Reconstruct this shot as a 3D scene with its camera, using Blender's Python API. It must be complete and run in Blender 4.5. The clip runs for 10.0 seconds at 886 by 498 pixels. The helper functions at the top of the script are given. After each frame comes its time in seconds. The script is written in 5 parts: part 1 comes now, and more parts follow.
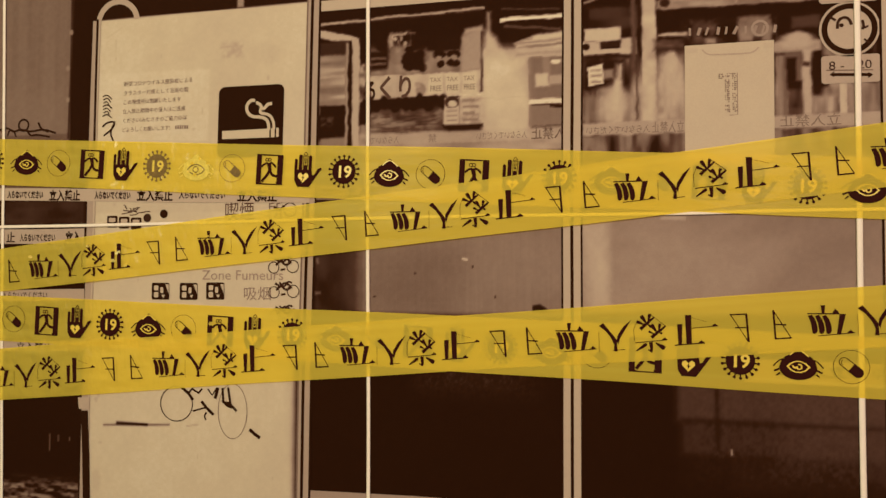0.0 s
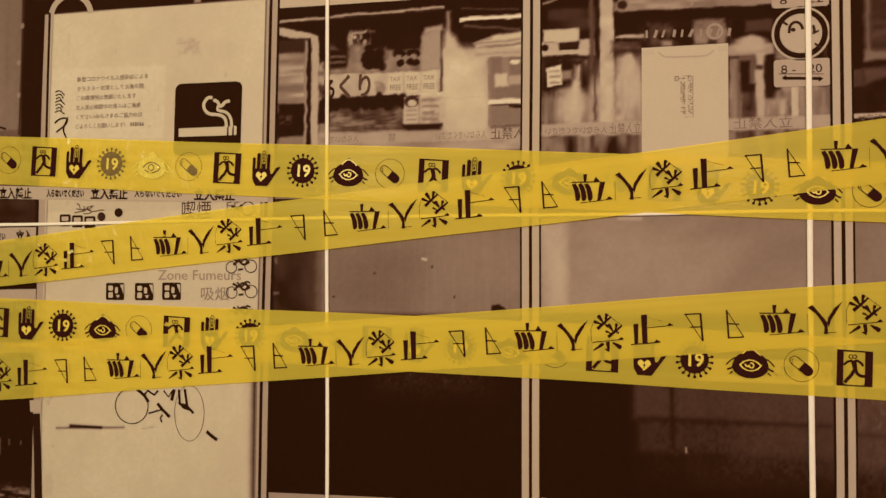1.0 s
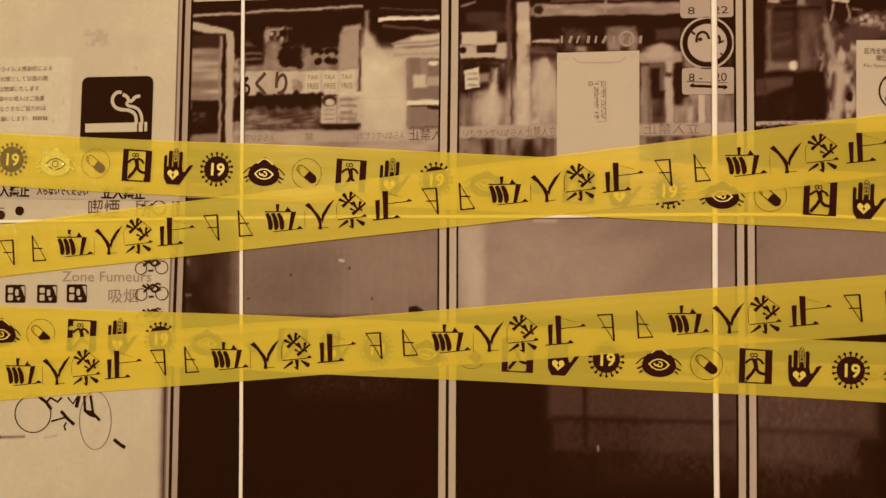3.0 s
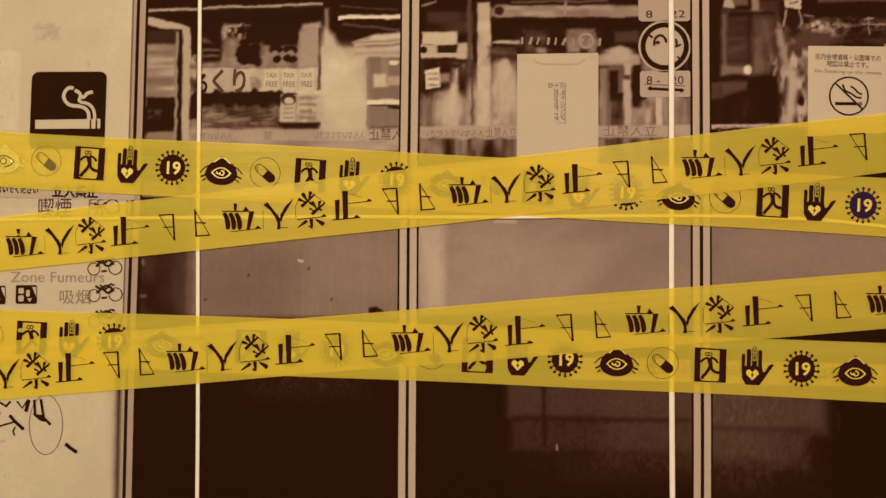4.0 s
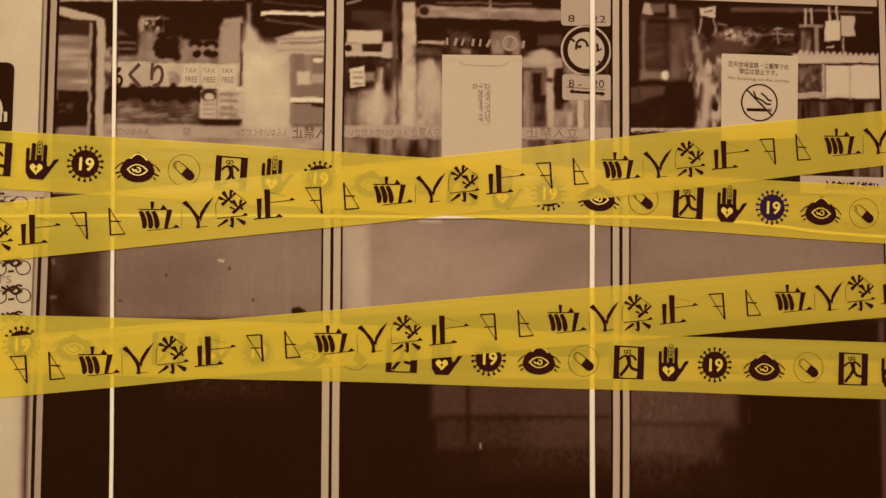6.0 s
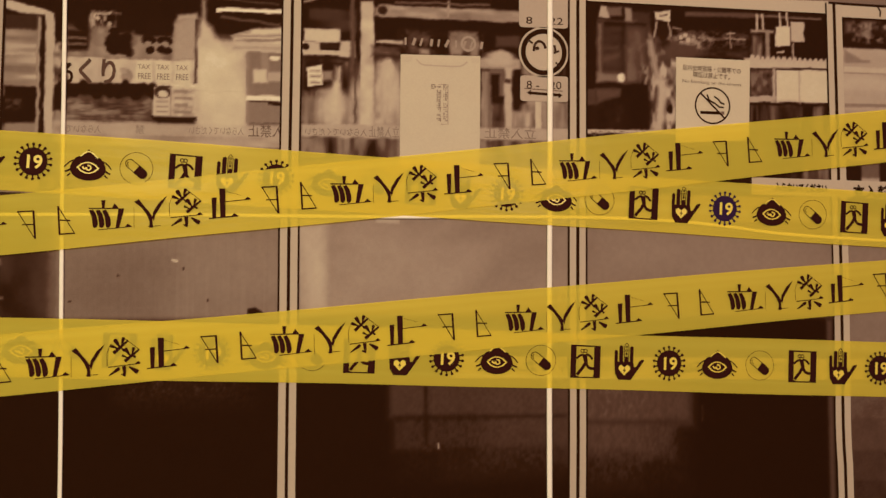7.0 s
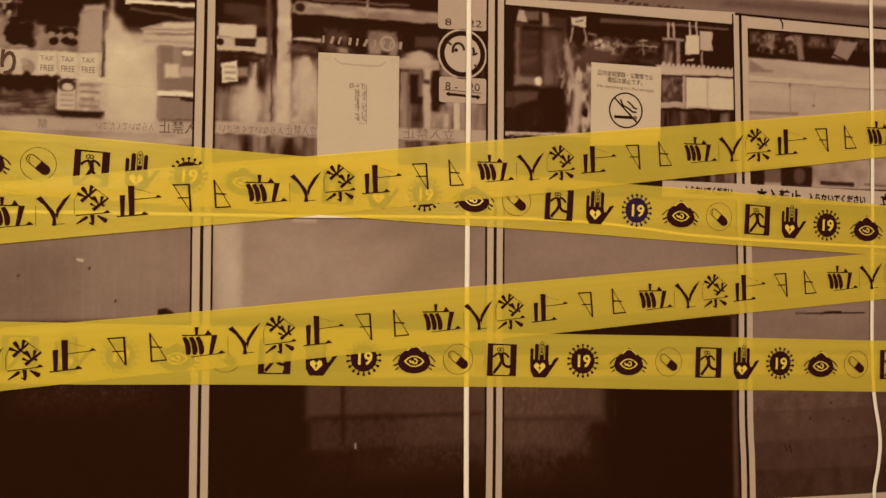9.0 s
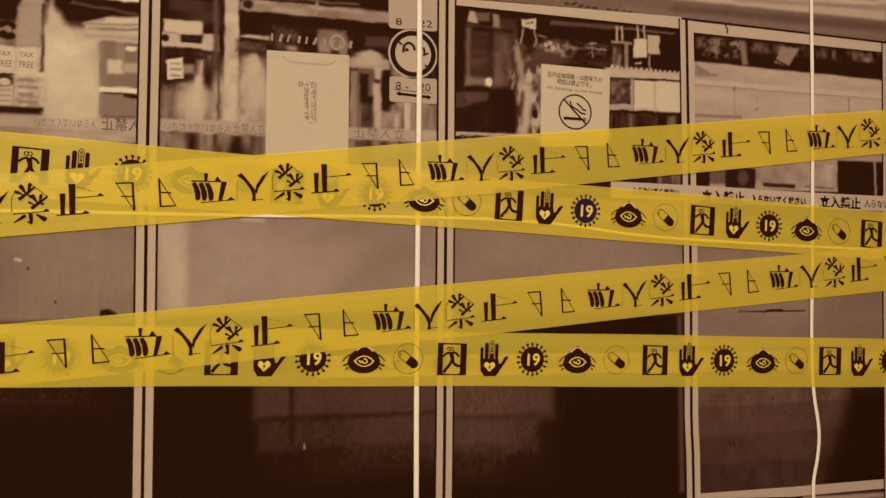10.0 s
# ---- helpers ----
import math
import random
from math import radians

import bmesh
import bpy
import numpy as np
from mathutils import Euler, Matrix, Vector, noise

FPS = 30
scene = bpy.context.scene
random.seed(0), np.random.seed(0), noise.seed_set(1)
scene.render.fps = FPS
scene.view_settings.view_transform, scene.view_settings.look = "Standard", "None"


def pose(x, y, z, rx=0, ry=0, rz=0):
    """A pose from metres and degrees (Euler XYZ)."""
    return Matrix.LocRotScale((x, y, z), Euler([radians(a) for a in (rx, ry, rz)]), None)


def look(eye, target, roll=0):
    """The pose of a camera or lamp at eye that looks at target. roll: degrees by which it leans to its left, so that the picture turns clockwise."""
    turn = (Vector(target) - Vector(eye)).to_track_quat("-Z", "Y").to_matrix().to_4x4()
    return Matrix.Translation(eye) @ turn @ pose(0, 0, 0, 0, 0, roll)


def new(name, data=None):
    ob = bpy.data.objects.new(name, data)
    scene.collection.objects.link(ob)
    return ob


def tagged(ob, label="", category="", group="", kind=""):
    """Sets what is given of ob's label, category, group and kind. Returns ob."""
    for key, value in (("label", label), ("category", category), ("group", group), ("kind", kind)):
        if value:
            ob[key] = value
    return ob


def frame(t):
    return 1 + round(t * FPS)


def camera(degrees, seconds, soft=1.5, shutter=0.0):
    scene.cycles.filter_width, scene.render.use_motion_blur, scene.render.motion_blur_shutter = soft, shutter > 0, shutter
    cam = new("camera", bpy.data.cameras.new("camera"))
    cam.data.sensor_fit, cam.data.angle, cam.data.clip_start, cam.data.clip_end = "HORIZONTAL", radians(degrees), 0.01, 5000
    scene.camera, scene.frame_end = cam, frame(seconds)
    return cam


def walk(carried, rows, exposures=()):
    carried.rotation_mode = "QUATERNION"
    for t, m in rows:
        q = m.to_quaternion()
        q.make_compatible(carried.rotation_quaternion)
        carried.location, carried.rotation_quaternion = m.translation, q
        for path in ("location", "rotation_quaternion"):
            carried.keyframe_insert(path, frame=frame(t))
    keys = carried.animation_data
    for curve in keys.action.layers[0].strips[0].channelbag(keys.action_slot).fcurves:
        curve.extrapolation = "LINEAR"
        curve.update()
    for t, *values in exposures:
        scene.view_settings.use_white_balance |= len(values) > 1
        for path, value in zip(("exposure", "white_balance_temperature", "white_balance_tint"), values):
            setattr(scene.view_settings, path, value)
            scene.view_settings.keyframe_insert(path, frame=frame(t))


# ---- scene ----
cam = camera(67.6, 10.0)
PATH = [
    (0, (-0.041, 0.0, 1.39), (-0.42, 1.963, 1.446), 0.0),
    (0.5, (-0.027, 0.005, 1.391), (-0.369, 1.975, 1.446), 0.0),
    (1, (-0.016, 0.007, 1.395), (-0.32, 1.983, 1.442), 0.0),
    (1.5, (-0.007, 0.01, 1.396), (-0.27, 1.992, 1.442), 0.0),
    (2, (0.004, 0.012, 1.4), (-0.21, 2.0, 1.441), 0.0),
    (3.5, (0.04, 0.019, 1.395), (-0.063, 2.016, 1.447), 0.1),
    (4, (0.047, 0.02, 1.401), (-0.007, 2.019, 1.443), 0.1),
    (4.5, (0.057, 0.02, 1.401), (0.042, 2.02, 1.443), 0.1),
    (5, (0.067, 0.021, 1.397), (0.087, 2.021, 1.446), 0.1),
    (5.5, (0.077, 0.021, 1.401), (0.135, 2.02, 1.443), 0.1),
    (7, (0.109, 0.02, 1.399), (0.294, 2.011, 1.445), 0.1),
    (7.5, (0.121, 0.019, 1.396), (0.35, 2.005, 1.446), 0.1),
    (8, (0.137, 0.015, 1.403), (0.407, 1.996, 1.441), 0.2),
    (8.5, (0.143, 0.014, 1.401), (0.456, 1.989, 1.443), 0.1),
    (9, (0.155, 0.01, 1.404), (0.5, 1.98, 1.441), 0.2),
    (9.5, (0.166, 0.007, 1.403), (0.547, 1.97, 1.441), 0.1),
    (10, (0.183, 0.002, 1.406), (0.624, 1.953, 1.439), 0.2),
]
walk(cam, [(t, look(eye, target, roll)) for t, eye, target, roll in PATH], exposures=[(0, -0.03), (2, 0.05), (4, 0.04), (7.5, 0.01), (10, 0.0)])

# ---- light ----
world = bpy.data.worlds.new("room_air")
scene.world = world
world.use_nodes = True
world.node_tree.nodes["Background"].inputs[0].default_value = (1.0, 0.85, 0.65, 1)
world.node_tree.nodes["Background"].inputs[1].default_value = 0.05


def area_lamp(name, eye, target, size, watts, colour):
    data = bpy.data.lights.new(name, "AREA")
    data.shape, data.size, data.energy, data.color = "DISK", size, watts, colour
    ob = new(name, data)
    ob.matrix_world = look(eye, target)
    return ob


# unseen lamps, assumed behind the camera, with places and tints tuned to match
area_lamp("unseen_lamp", (-1.15, -1.9, 2.10), (-0.36, 1.1, 1.38), 0.30, 58, (0.972, 0.924, 0.660))
area_lamp("unseen_lamp", (1.0, -1.9, 2.10), (0.25, 1.1, 1.38), 0.30, 48, (1.0, 0.748, 0.715))

# ---- materials ----
WALL = 1.1          # the plane of the printed mural


def nodes_of(name):
    m = bpy.data.materials.new(name)
    m.use_nodes = True
    t = m.node_tree
    return m, t.nodes, t.links, t.nodes["Principled BSDF"]


def noise_node(n, l, scale, detail=3.0, rough=0.6, stretch=None):
    co = n.new("ShaderNodeTexCoord")
    tex = n.new("ShaderNodeTexNoise")
    tex.inputs["Scale"].default_value = scale
    tex.inputs["Detail"].default_value = detail
    tex.inputs["Roughness"].default_value = rough
    src = co.outputs["Object"]
    if stretch:
        mp = n.new("ShaderNodeMapping")
        mp.inputs["Scale"].default_value = stretch
        l.new(src, mp.inputs[0])
        src = mp.outputs[0]
    l.new(src, tex.inputs["Vector"])
    return tex.outputs["Fac"]


def math_node(n, l, op, a, b):
    m = n.new("ShaderNodeMath")
    m.operation = op
    for i, v in enumerate((a, b)):
        if isinstance(v, (int, float)):
            m.inputs[i].default_value = v
        else:
            l.new(v, m.inputs[i])
    return m.outputs[0]


def bump(n, l, height, strength, distance, shader):
    b = n.new("ShaderNodeBump")
    b.inputs["Strength"].default_value = strength
    b.inputs["Distance"].default_value = distance
    l.new(height, b.inputs["Height"])
    l.new(b.outputs[0], shader.inputs["Normal"])


def photo_print():
    """Sepia photographic print on satin paper; 'tone' is the print's own density, 0 ink to 1 bare paper."""
    m, n, l, p = nodes_of("sepia_photo_print")
    at = n.new("ShaderNodeAttribute")
    at.attribute_name = "tone"
    grain = noise_node(n, l, 420, 2)
    patch = noise_node(n, l, 16, 4)
    g = math_node(n, l, "MULTIPLY", math_node(n, l, "SUBTRACT", grain, 0.5), 0.10)
    s = math_node(n, l, "MULTIPLY", math_node(n, l, "SUBTRACT", patch, 0.5), 0.07)
    v = math_node(n, l, "ADD", at.outputs["Fac"], math_node(n, l, "MULTIPLY", math_node(n, l, "ADD", g, s), math_node(n, l, "ADD", at.outputs["Fac"], 0.12)))
    ramp = n.new("ShaderNodeValToRGB")
    stops = ((0.0, (0.0168, 0.0051, 0.0014)), (0.09, (0.028, 0.0100, 0.0039)), (0.25, (0.088, 0.0455, 0.031)), (0.5, (0.273, 0.194, 0.147)), (0.64, (0.400, 0.308, 0.228)), (0.8, (0.505, 0.418, 0.285)), (1.0, (0.72, 0.655, 0.50)))
    e = ramp.color_ramp.elements
    for i, (pos, c) in enumerate(stops):
        k = e[i] if i < 2 and i == 0 else (e[-1] if i == len(stops) - 1 else e.new(pos))
        k.position, k.color = pos, (*c, 1)
    l.new(v, ramp.inputs[0])
    l.new(ramp.outputs[0], p.inputs["Base Color"])
    p.inputs["Roughness"].default_value = 0.75
    p.inputs["Specular IOR Level"].default_value = 0.02
    bump(n, l, noise_node(n, l, 9, 3), 0.15, 0.004, p)
    return m


def tape_film(name="yellow_film", rough=0.28, gloss=0.05):
    """Thin translucent yellow barrier film, slightly crumpled, that lets what lies behind show through."""
    m, n, l, p = nodes_of(name)
    ramp = n.new("ShaderNodeValToRGB")
    ramp.color_ramp.elements[0].color = (0.890, 0.700, 0.078, 1)
    ramp.color_ramp.elements[1].color = (0.990, 0.808, 0.108, 1)
    # the folds' light bands are put into the base colour; the film stays flat
    fold_tint = n.new("ShaderNodeAttribute")
    fold_tint.attribute_name = "fold_tint"
    l.new(math_node(n, l, "ADD", math_node(n, l, "MULTIPLY", noise_node(n, l, 6, 4, 0.6, (1, 1, 5)), 0.65), math_node(n, l, "MULTIPLY", fold_tint.outputs["Fac"], 0.45)), ramp.inputs[0])
    l.new(ramp.outputs[0], p.inputs["Base Color"])
    p.inputs["Roughness"].default_value = rough
    crease = math_node(n, l, "ADD", noise_node(n, l, 7, 3, 0.5, (1, 1, 4)), math_node(n, l, "MULTIPLY", noise_node(n, l, 60, 2), 0.10))
    at = n.new("ShaderNodeAttribute")
    at.attribute_name = "crumple"
    crease = math_node(n, l, "ADD", crease, math_node(n, l, "MULTIPLY", math_node(n, l, "MULTIPLY", at.outputs["Fac"], 3.2), math_node(n, l, "ADD", noise_node(n, l, 38, 2, 0.5, (1, 1, 0.6)), noise_node(n, l, 22, 1, 0.4, (0.5, 1, 1.6)))))
    bump(n, l, crease, 0.30, 0.010, p)
    l.new(math_node(n, l, "ADD", math_node(n, l, "MULTIPLY", at.outputs["Fac"], 0.35), gloss), p.inputs["Specular IOR Level"])
    clear = n.new("ShaderNodeBsdfTransparent")
    clear.inputs[0].default_value = (0.98, 0.87, 0.30, 1)
    glow = n.new("ShaderNodeBsdfTranslucent")
    glow.inputs[0].default_value = (0.96, 0.765, 0.11, 1)
    film = n.new("ShaderNodeMixShader")
    film.inputs[0].default_value = 0.12
    l.new(p.outputs[0], film.inputs[1])
    l.new(glow.outputs[0], film.inputs[2])
    mix = n.new("ShaderNodeMixShader")
    mix.inputs[0].default_value = 0.47
    l.new(clear.outputs[0], mix.inputs[1])
    l.new(film.outputs[0], mix.inputs[2])
    l.new(mix.outputs[0], n["Material Output"].inputs[0])
    return m


def plain(name, colour, rough=0.5, spec=0.3, vary=0.12, scale=30):
    m, n, l, p = nodes_of(name)
    ramp = n.new("ShaderNodeValToRGB")
    ramp.color_ramp.elements[0].color = (*[c * (1 - vary) for c in colour], 1)
    ramp.color_ramp.elements[1].color = (*[min(1, c * (1 + vary)) for c in colour], 1)
    l.new(noise_node(n, l, scale, 4), ramp.inputs[0])
    l.new(ramp.outputs[0], p.inputs["Base Color"])
    p.inputs["Roughness"].default_value = rough
    p.inputs["Specular IOR Level"].default_value = spec
    bump(n, l, noise_node(n, l, scale * 8, 3), 0.1, 0.002, p)
    return m


PRINT = photo_print()
FILM = tape_film()
CREASED = tape_film("creased_film", 0.20, 0.55)
TAPE_INK = plain("tape_ink", (0.030, 0.0075, 0.0055), 0.7, 0.01)
# bluish sheen of one virus symbol, set as its ink colour
BLUE_SHEEN_INK = plain("tape_ink_blue_sheen", (0.026, 0.010, 0.036), 0.6, 0.03)
# lamp glare on the black ink, painted as two paler ink colours
GLARE_INK = plain("tape_ink_rubbed", (0.16, 0.105, 0.03), 0.5, 0.1, 0.5, 120)
PALE_GLARE_INK = plain("tape_ink_glare_pale", (0.62, 0.50, 0.07), 0.3, 0.3, 0.45, 160)
FILM_GAP = plain("bare_film_yellow", (0.66, 0.50, 0.07), 0.35, 0.3)
CORD = plain("white_cord", (0.78, 0.70, 0.56), 0.6, 0.3, 0.08, 60)
PLASTER = plain("painted_plaster", (0.62, 0.52, 0.40), 0.85, 0.2, 0.05, 6)
FLOORING = plain("grey_floor", (0.16, 0.12, 0.09), 0.6, 0.3, 0.2, 5)

# ---- building helpers ----


def mesh_object(name, verts, faces, material, parent=None, tones=None, label=""):
    me = bpy.data.meshes.new(name)
    me.from_pydata(verts, [], faces)
    me.materials.append(material)
    if tones is not None:
        at = me.attributes.new("tone", "FLOAT", "POINT")
        at.data.foreach_set("value", np.broadcast_to(np.asarray(tones, dtype=np.float32), (len(verts),)).copy())
    ob = new(name, me)
    ob.parent = parent
    if label:
        tagged(ob, label)
    return ob


def stroke_quad(a, b, w, w2=None):
    """A flat bar from a to b, w wide at a and w2 at b."""
    w2 = w if w2 is None else w2
    d = np.subtract(b, a)
    k = np.array((-d[1], d[0])) / max(1e-9, math.hypot(*d))
    return [tuple(np.add(a, k * w / 2)), tuple(np.subtract(a, k * w / 2)), tuple(np.subtract(b, k * w2 / 2)), tuple(np.add(b, k * w2 / 2))]


def disc(c, rx, rz=None, n=28):
    rz = rx if rz is None else rz
    return [(c[0] + rx * math.cos(2 * math.pi * i / n), c[1] + rz * math.sin(2 * math.pi * i / n)) for i in range(n)]


def ring(c, r, w, n=36, a0=0.0, a1=360.0, rz=None):
    """Quads of a ring or arc of width w."""
    rz = r if rz is None else rz
    out, full = [], []
    for i in range(n + 1):
        a = radians(a0 + (a1 - a0) * i / n)
        ca, sa = math.cos(a), math.sin(a)
        full.append(((c[0] + (r + w / 2) * ca, c[1] + (rz + w / 2) * sa), (c[0] + (r - w / 2) * ca, c[1] + (rz - w / 2) * sa)))
    for (p, q), (s, t) in zip(full, full[1:]):
        out.append([p, q, t, s])
    return out


def path_strip(points, w):
    """Quads of a bar of width w along points."""
    pts = [np.array(p, dtype=float) for p in points]
    sides = []
    for i, p in enumerate(pts):
        d = pts[min(i + 1, len(pts) - 1)] - pts[max(i - 1, 0)]
        k = np.array((-d[1], d[0])) / max(1e-9, math.hypot(*d))
        sides.append((tuple(p + k * w / 2), tuple(p - k * w / 2)))
    return [[a, b, e, f] for (a, b), (f, e) in zip(sides, sides[1:])]


def rounded_line(points, times=2):
    """The points of a line with its corners cut round."""
    pts = [np.array(p, dtype=float) for p in points]
    for _ in range(times):
        mid = [q for a, b in zip(pts, pts[1:]) for q in (0.75 * a + 0.25 * b, 0.25 * a + 0.75 * b)]
        pts = [pts[0]] + mid + [pts[-1]]
    return [tuple(p) for p in pts]


def flat(name, polys, lift, material, parent=None, tone=None, label=""):
    """Polygons of (x, z) on the wall, lift metres in front of the mural's plane, as one mesh."""
    verts, faces, known = [], [], {}
    for i, poly in enumerate(polys):
        area = sum(p[0] * q[1] - q[0] * p[1] for p, q in zip(poly, poly[1:] + poly[:1]))
        poly = poly if area > 0 else poly[::-1]
        face = []
        for x, z in poly:
            k = (round(x, 6), round(z, 6))
            if k not in known:
                known[k] = len(verts)
                verts.append((x, WALL - lift - 0.000004 * i, z))
            face.append(known[k])
        faces.append(face)
    return mesh_object(name, verts, faces, material, parent, tone, label)


def rounded(c0, c1, r, n=5):
    """Outline of a rectangle with rounded corners."""
    (x0, z0), (x1, z1) = (min(c0[0], c1[0]), min(c0[1], c1[1])), (max(c0[0], c1[0]), max(c0[1], c1[1]))
    out = []
    for cx, cz, a in ((x1 - r, z1 - r, 0), (x0 + r, z1 - r, 90), (x0 + r, z0 + r, 180), (x1 - r, z0 + r, 270)):
        for i in range(n + 1):
            t = radians(a + 90 * i / n)
            out.append((cx + r * math.cos(t), cz + r * math.sin(t)))
    return out


def writing(name, body, at, size, lift, parent, tone=0.03, material=None, turn=0.0, mirror=False, width=None, bold=0.0, label="", align="LEFT", upright=1.0):
    """Flat lettering in the built-in font on the wall; at is the left end of its base line; width fits its length."""
    cu = bpy.data.curves.new(name, "FONT")
    cu.body, cu.size, cu.align_x, cu.offset, cu.resolution_u = body, 1.0, align, bold, 3
    tmp = new(name, cu)
    bpy.context.view_layer.update()
    me = bpy.data.meshes.new_from_object(tmp.evaluated_get(bpy.context.evaluated_depsgraph_get()))
    bpy.data.objects.remove(tmp)
    co = np.empty(len(me.vertices) * 3, dtype=np.float32)
    me.vertices.foreach_get("co", co)
    co = co.reshape(-1, 3)
    span = max(1e-6, co[:, 0].max()) if len(co) else 1.0
    sx = (width / span) if width else size
    x, z = co[:, 0] * sx, co[:, 1] * size * upright
    if mirror:
        x = x.max() - x
    c, s = math.cos(radians(turn)), math.sin(radians(turn))
    out = np.stack([at[0] + c * x - s * z, np.full_like(x, WALL - lift), at[1] + s * x + c * z], 1)
    me.vertices.foreach_set("co", out.ravel().astype(np.float32))
    me.materials.clear()
    me.materials.append(material or PRINT)
    att = me.attributes.new("tone", "FLOAT", "POINT")
    att.data.foreach_set("value", np.full(len(me.vertices), tone, dtype=np.float32))
    ob = new(name, me)
    ob.parent = parent
    return tagged(ob, label) if label else ob


# ---- structure: a plain gallery room round the mural ----


def slab(name, lo, hi, material, label):
    x0, y0, z0 = lo
    x1, y1, z1 = hi
    v = [(x, y, z) for x in (x0, x1) for y in (y0, y1) for z in (z0, z1)]
    f = [(0, 1, 3, 2), (4, 6, 7, 5), (0, 4, 5, 1), (2, 3, 7, 6), (0, 2, 6, 4), (1, 5, 7, 3)]
    return tagged(mesh_object(name, v, f, material), label, name.split("_")[0], "", "structure")


slab("wall_north", (-3.0, 1.112, 0.0), (3.2, 1.25, 2.9), PLASTER, "painted wall behind the pasted photo mural")
slab("wall_south", (-3.0, -3.2, 0.0), (3.2, -3.06, 2.9), PLASTER, "plain painted wall closing the room")
slab("wall_west", (-3.14, -3.2, 0.0), (-3.0, 1.25, 2.9), PLASTER, "plain painted side wall")
slab("wall_east", (3.2, -3.2, 0.0), (3.34, 1.25, 2.9), PLASTER, "plain painted side wall")
slab("floor", (-3.14, -3.2, -0.1), (3.34, 1.25, 0.0), FLOORING, "dull grey floor of the room")
slab("ceiling", (-3.14, -3.2, 2.9), (3.34, 1.25, 3.0), PLASTER, "plain painted ceiling")

# ---- the printed tones of the mural ----
STEP = 0.0025
GX, GZ = np.arange(-1.24, 1.4501, STEP), np.arange(0.86, 2.0401, STEP)
XX, ZZ = np.meshgrid(GX, GZ)
ink = np.full(XX.shape, 0.05)
rng = np.random.default_rng(7)


PX, PZ = XX, ZZ


def ragged(amount, cell):
    """From here on the picture's edges wander by that many metres."""
    global PX, PZ
    PX = XX + amount * ((value_noise(cell, cell) - 0.5) * 2 + (value_noise(cell / 3, cell / 3) - 0.5))
    PZ = ZZ + amount * ((value_noise(cell * 1.5, cell) - 0.5) * 2 + (value_noise(cell / 3, cell / 3) - 0.5))


def smooth(d, soft):
    t = np.clip(d / max(soft, 1e-4) + 0.5, 0, 1)
    return t * t * (3 - 2 * t)


def value_noise(sx, sz):
    """Smooth random values 0 to 1, with cells of sx by sz metres."""
    nx, nz = int(2.8 / sx) + 3, int(1.3 / sz) + 3
    g = rng.random((nz, nx))
    u, w = (XX + 1.25) / sx, (ZZ - 0.85) / sz
    i, j = u.astype(int), w.astype(int)
    a, b = u - i, w - j
    a, b = a * a * (3 - 2 * a), b * b * (3 - 2 * b)
    return (g[j, i] * (1 - a) + g[j, i + 1] * a) * (1 - b) + (g[j + 1, i] * (1 - a) + g[j + 1, i + 1] * a) * b


def lay(mask, tone):
    global ink
    ink = ink * (1 - mask) + tone * mask


def quad(pts, tone, soft=0.004, a=1.0):
    """A convex patch of the print; corners in order."""
    if sum(p[0] * q[1] - q[0] * p[1] for p, q in zip(pts, pts[1:] + pts[:1])) < 0:
        pts = pts[::-1]
    d = np.full(XX.shape, 9.0)
    for p, q in zip(pts, pts[1:] + pts[:1]):
        e = np.subtract(q, p)
        n = np.array((-e[1], e[0])) / math.hypot(*e)
        d = np.minimum(d, (PX - p[0]) * n[0] + (PZ - p[1]) * n[1])
    m = smooth(d, soft) * a
    if tone is not None:
        lay(m, tone)
    return m


def box(p, q, tone, soft=0.004, a=1.0):
    return quad([p, (q[0], p[1]), q, (p[0], q[1])], tone, soft, a)


def blob(c, rx, rz, tone, a=1.0, soft=0.6):
    d = 1 - np.sqrt(((PX - c[0]) / rx) ** 2 + ((PZ - c[1]) / rz) ** 2)
    lay(smooth(d, soft) * a, tone)


def bar(p, q, w, tone, soft=0.003, a=1.0):
    quad(stroke_quad(p, q, w), tone, soft, a)


def streaks(p, q, lo, hi, sx, sz, soft=0.01, a=1.0, sharp=1.0):
    """Noise between two tones, with cells sx by sz, over a box."""
    v = value_noise(sx, sz) * 0.65 + value_noise(sx * 0.45, sz * 0.5) * 0.35
    v = np.clip((v - 0.5) * 1.6 * sharp + 0.5, 0, 1)
    lay(box(p, q, None, soft, a), lo + (hi - lo) * v)


# margin beyond the board: wall, dark gap, black lower part, rough ground
box((-1.263, 1.995), (-0.959, 1.635), 0.36, 0.006)
streaks((-1.263, 1.995), (-0.959, 1.635), 0.34, 0.40, 0.012, 0.30, 0.006, 0.5)
quad([(-1.24, 1.78), (-1.00, 1.72), (-0.99, 1.64), (-1.24, 1.64)], 0.41, 0.10, 0.6)
box((-1.254, 1.646), (-0.945, 1.531), 0.30)
box((-0.980, 1.970), (-0.921, 1.527), 0.04)
bar((-0.975, 1.926), (-0.983, 1.636), 0.004, 0.12)
for cx, cz in ((-0.979, 1.841), (-0.986, 1.772), (-0.985, 1.711)):
    blob((cx, cz), 0.004, 0.005, 0.5, 0.8)
box((-1.251, 1.520), (-0.917, 0.910), 0.03)
streaks((-1.251, 1.520), (-0.945, 1.465), 0.06, 0.15, 0.06, 0.02, 0.01, 1)
streaks((-1.238, 0.987), (-0.946, 0.877), 0.04, 0.42, 0.016, 0.006, 0.03, 1, 1.5)
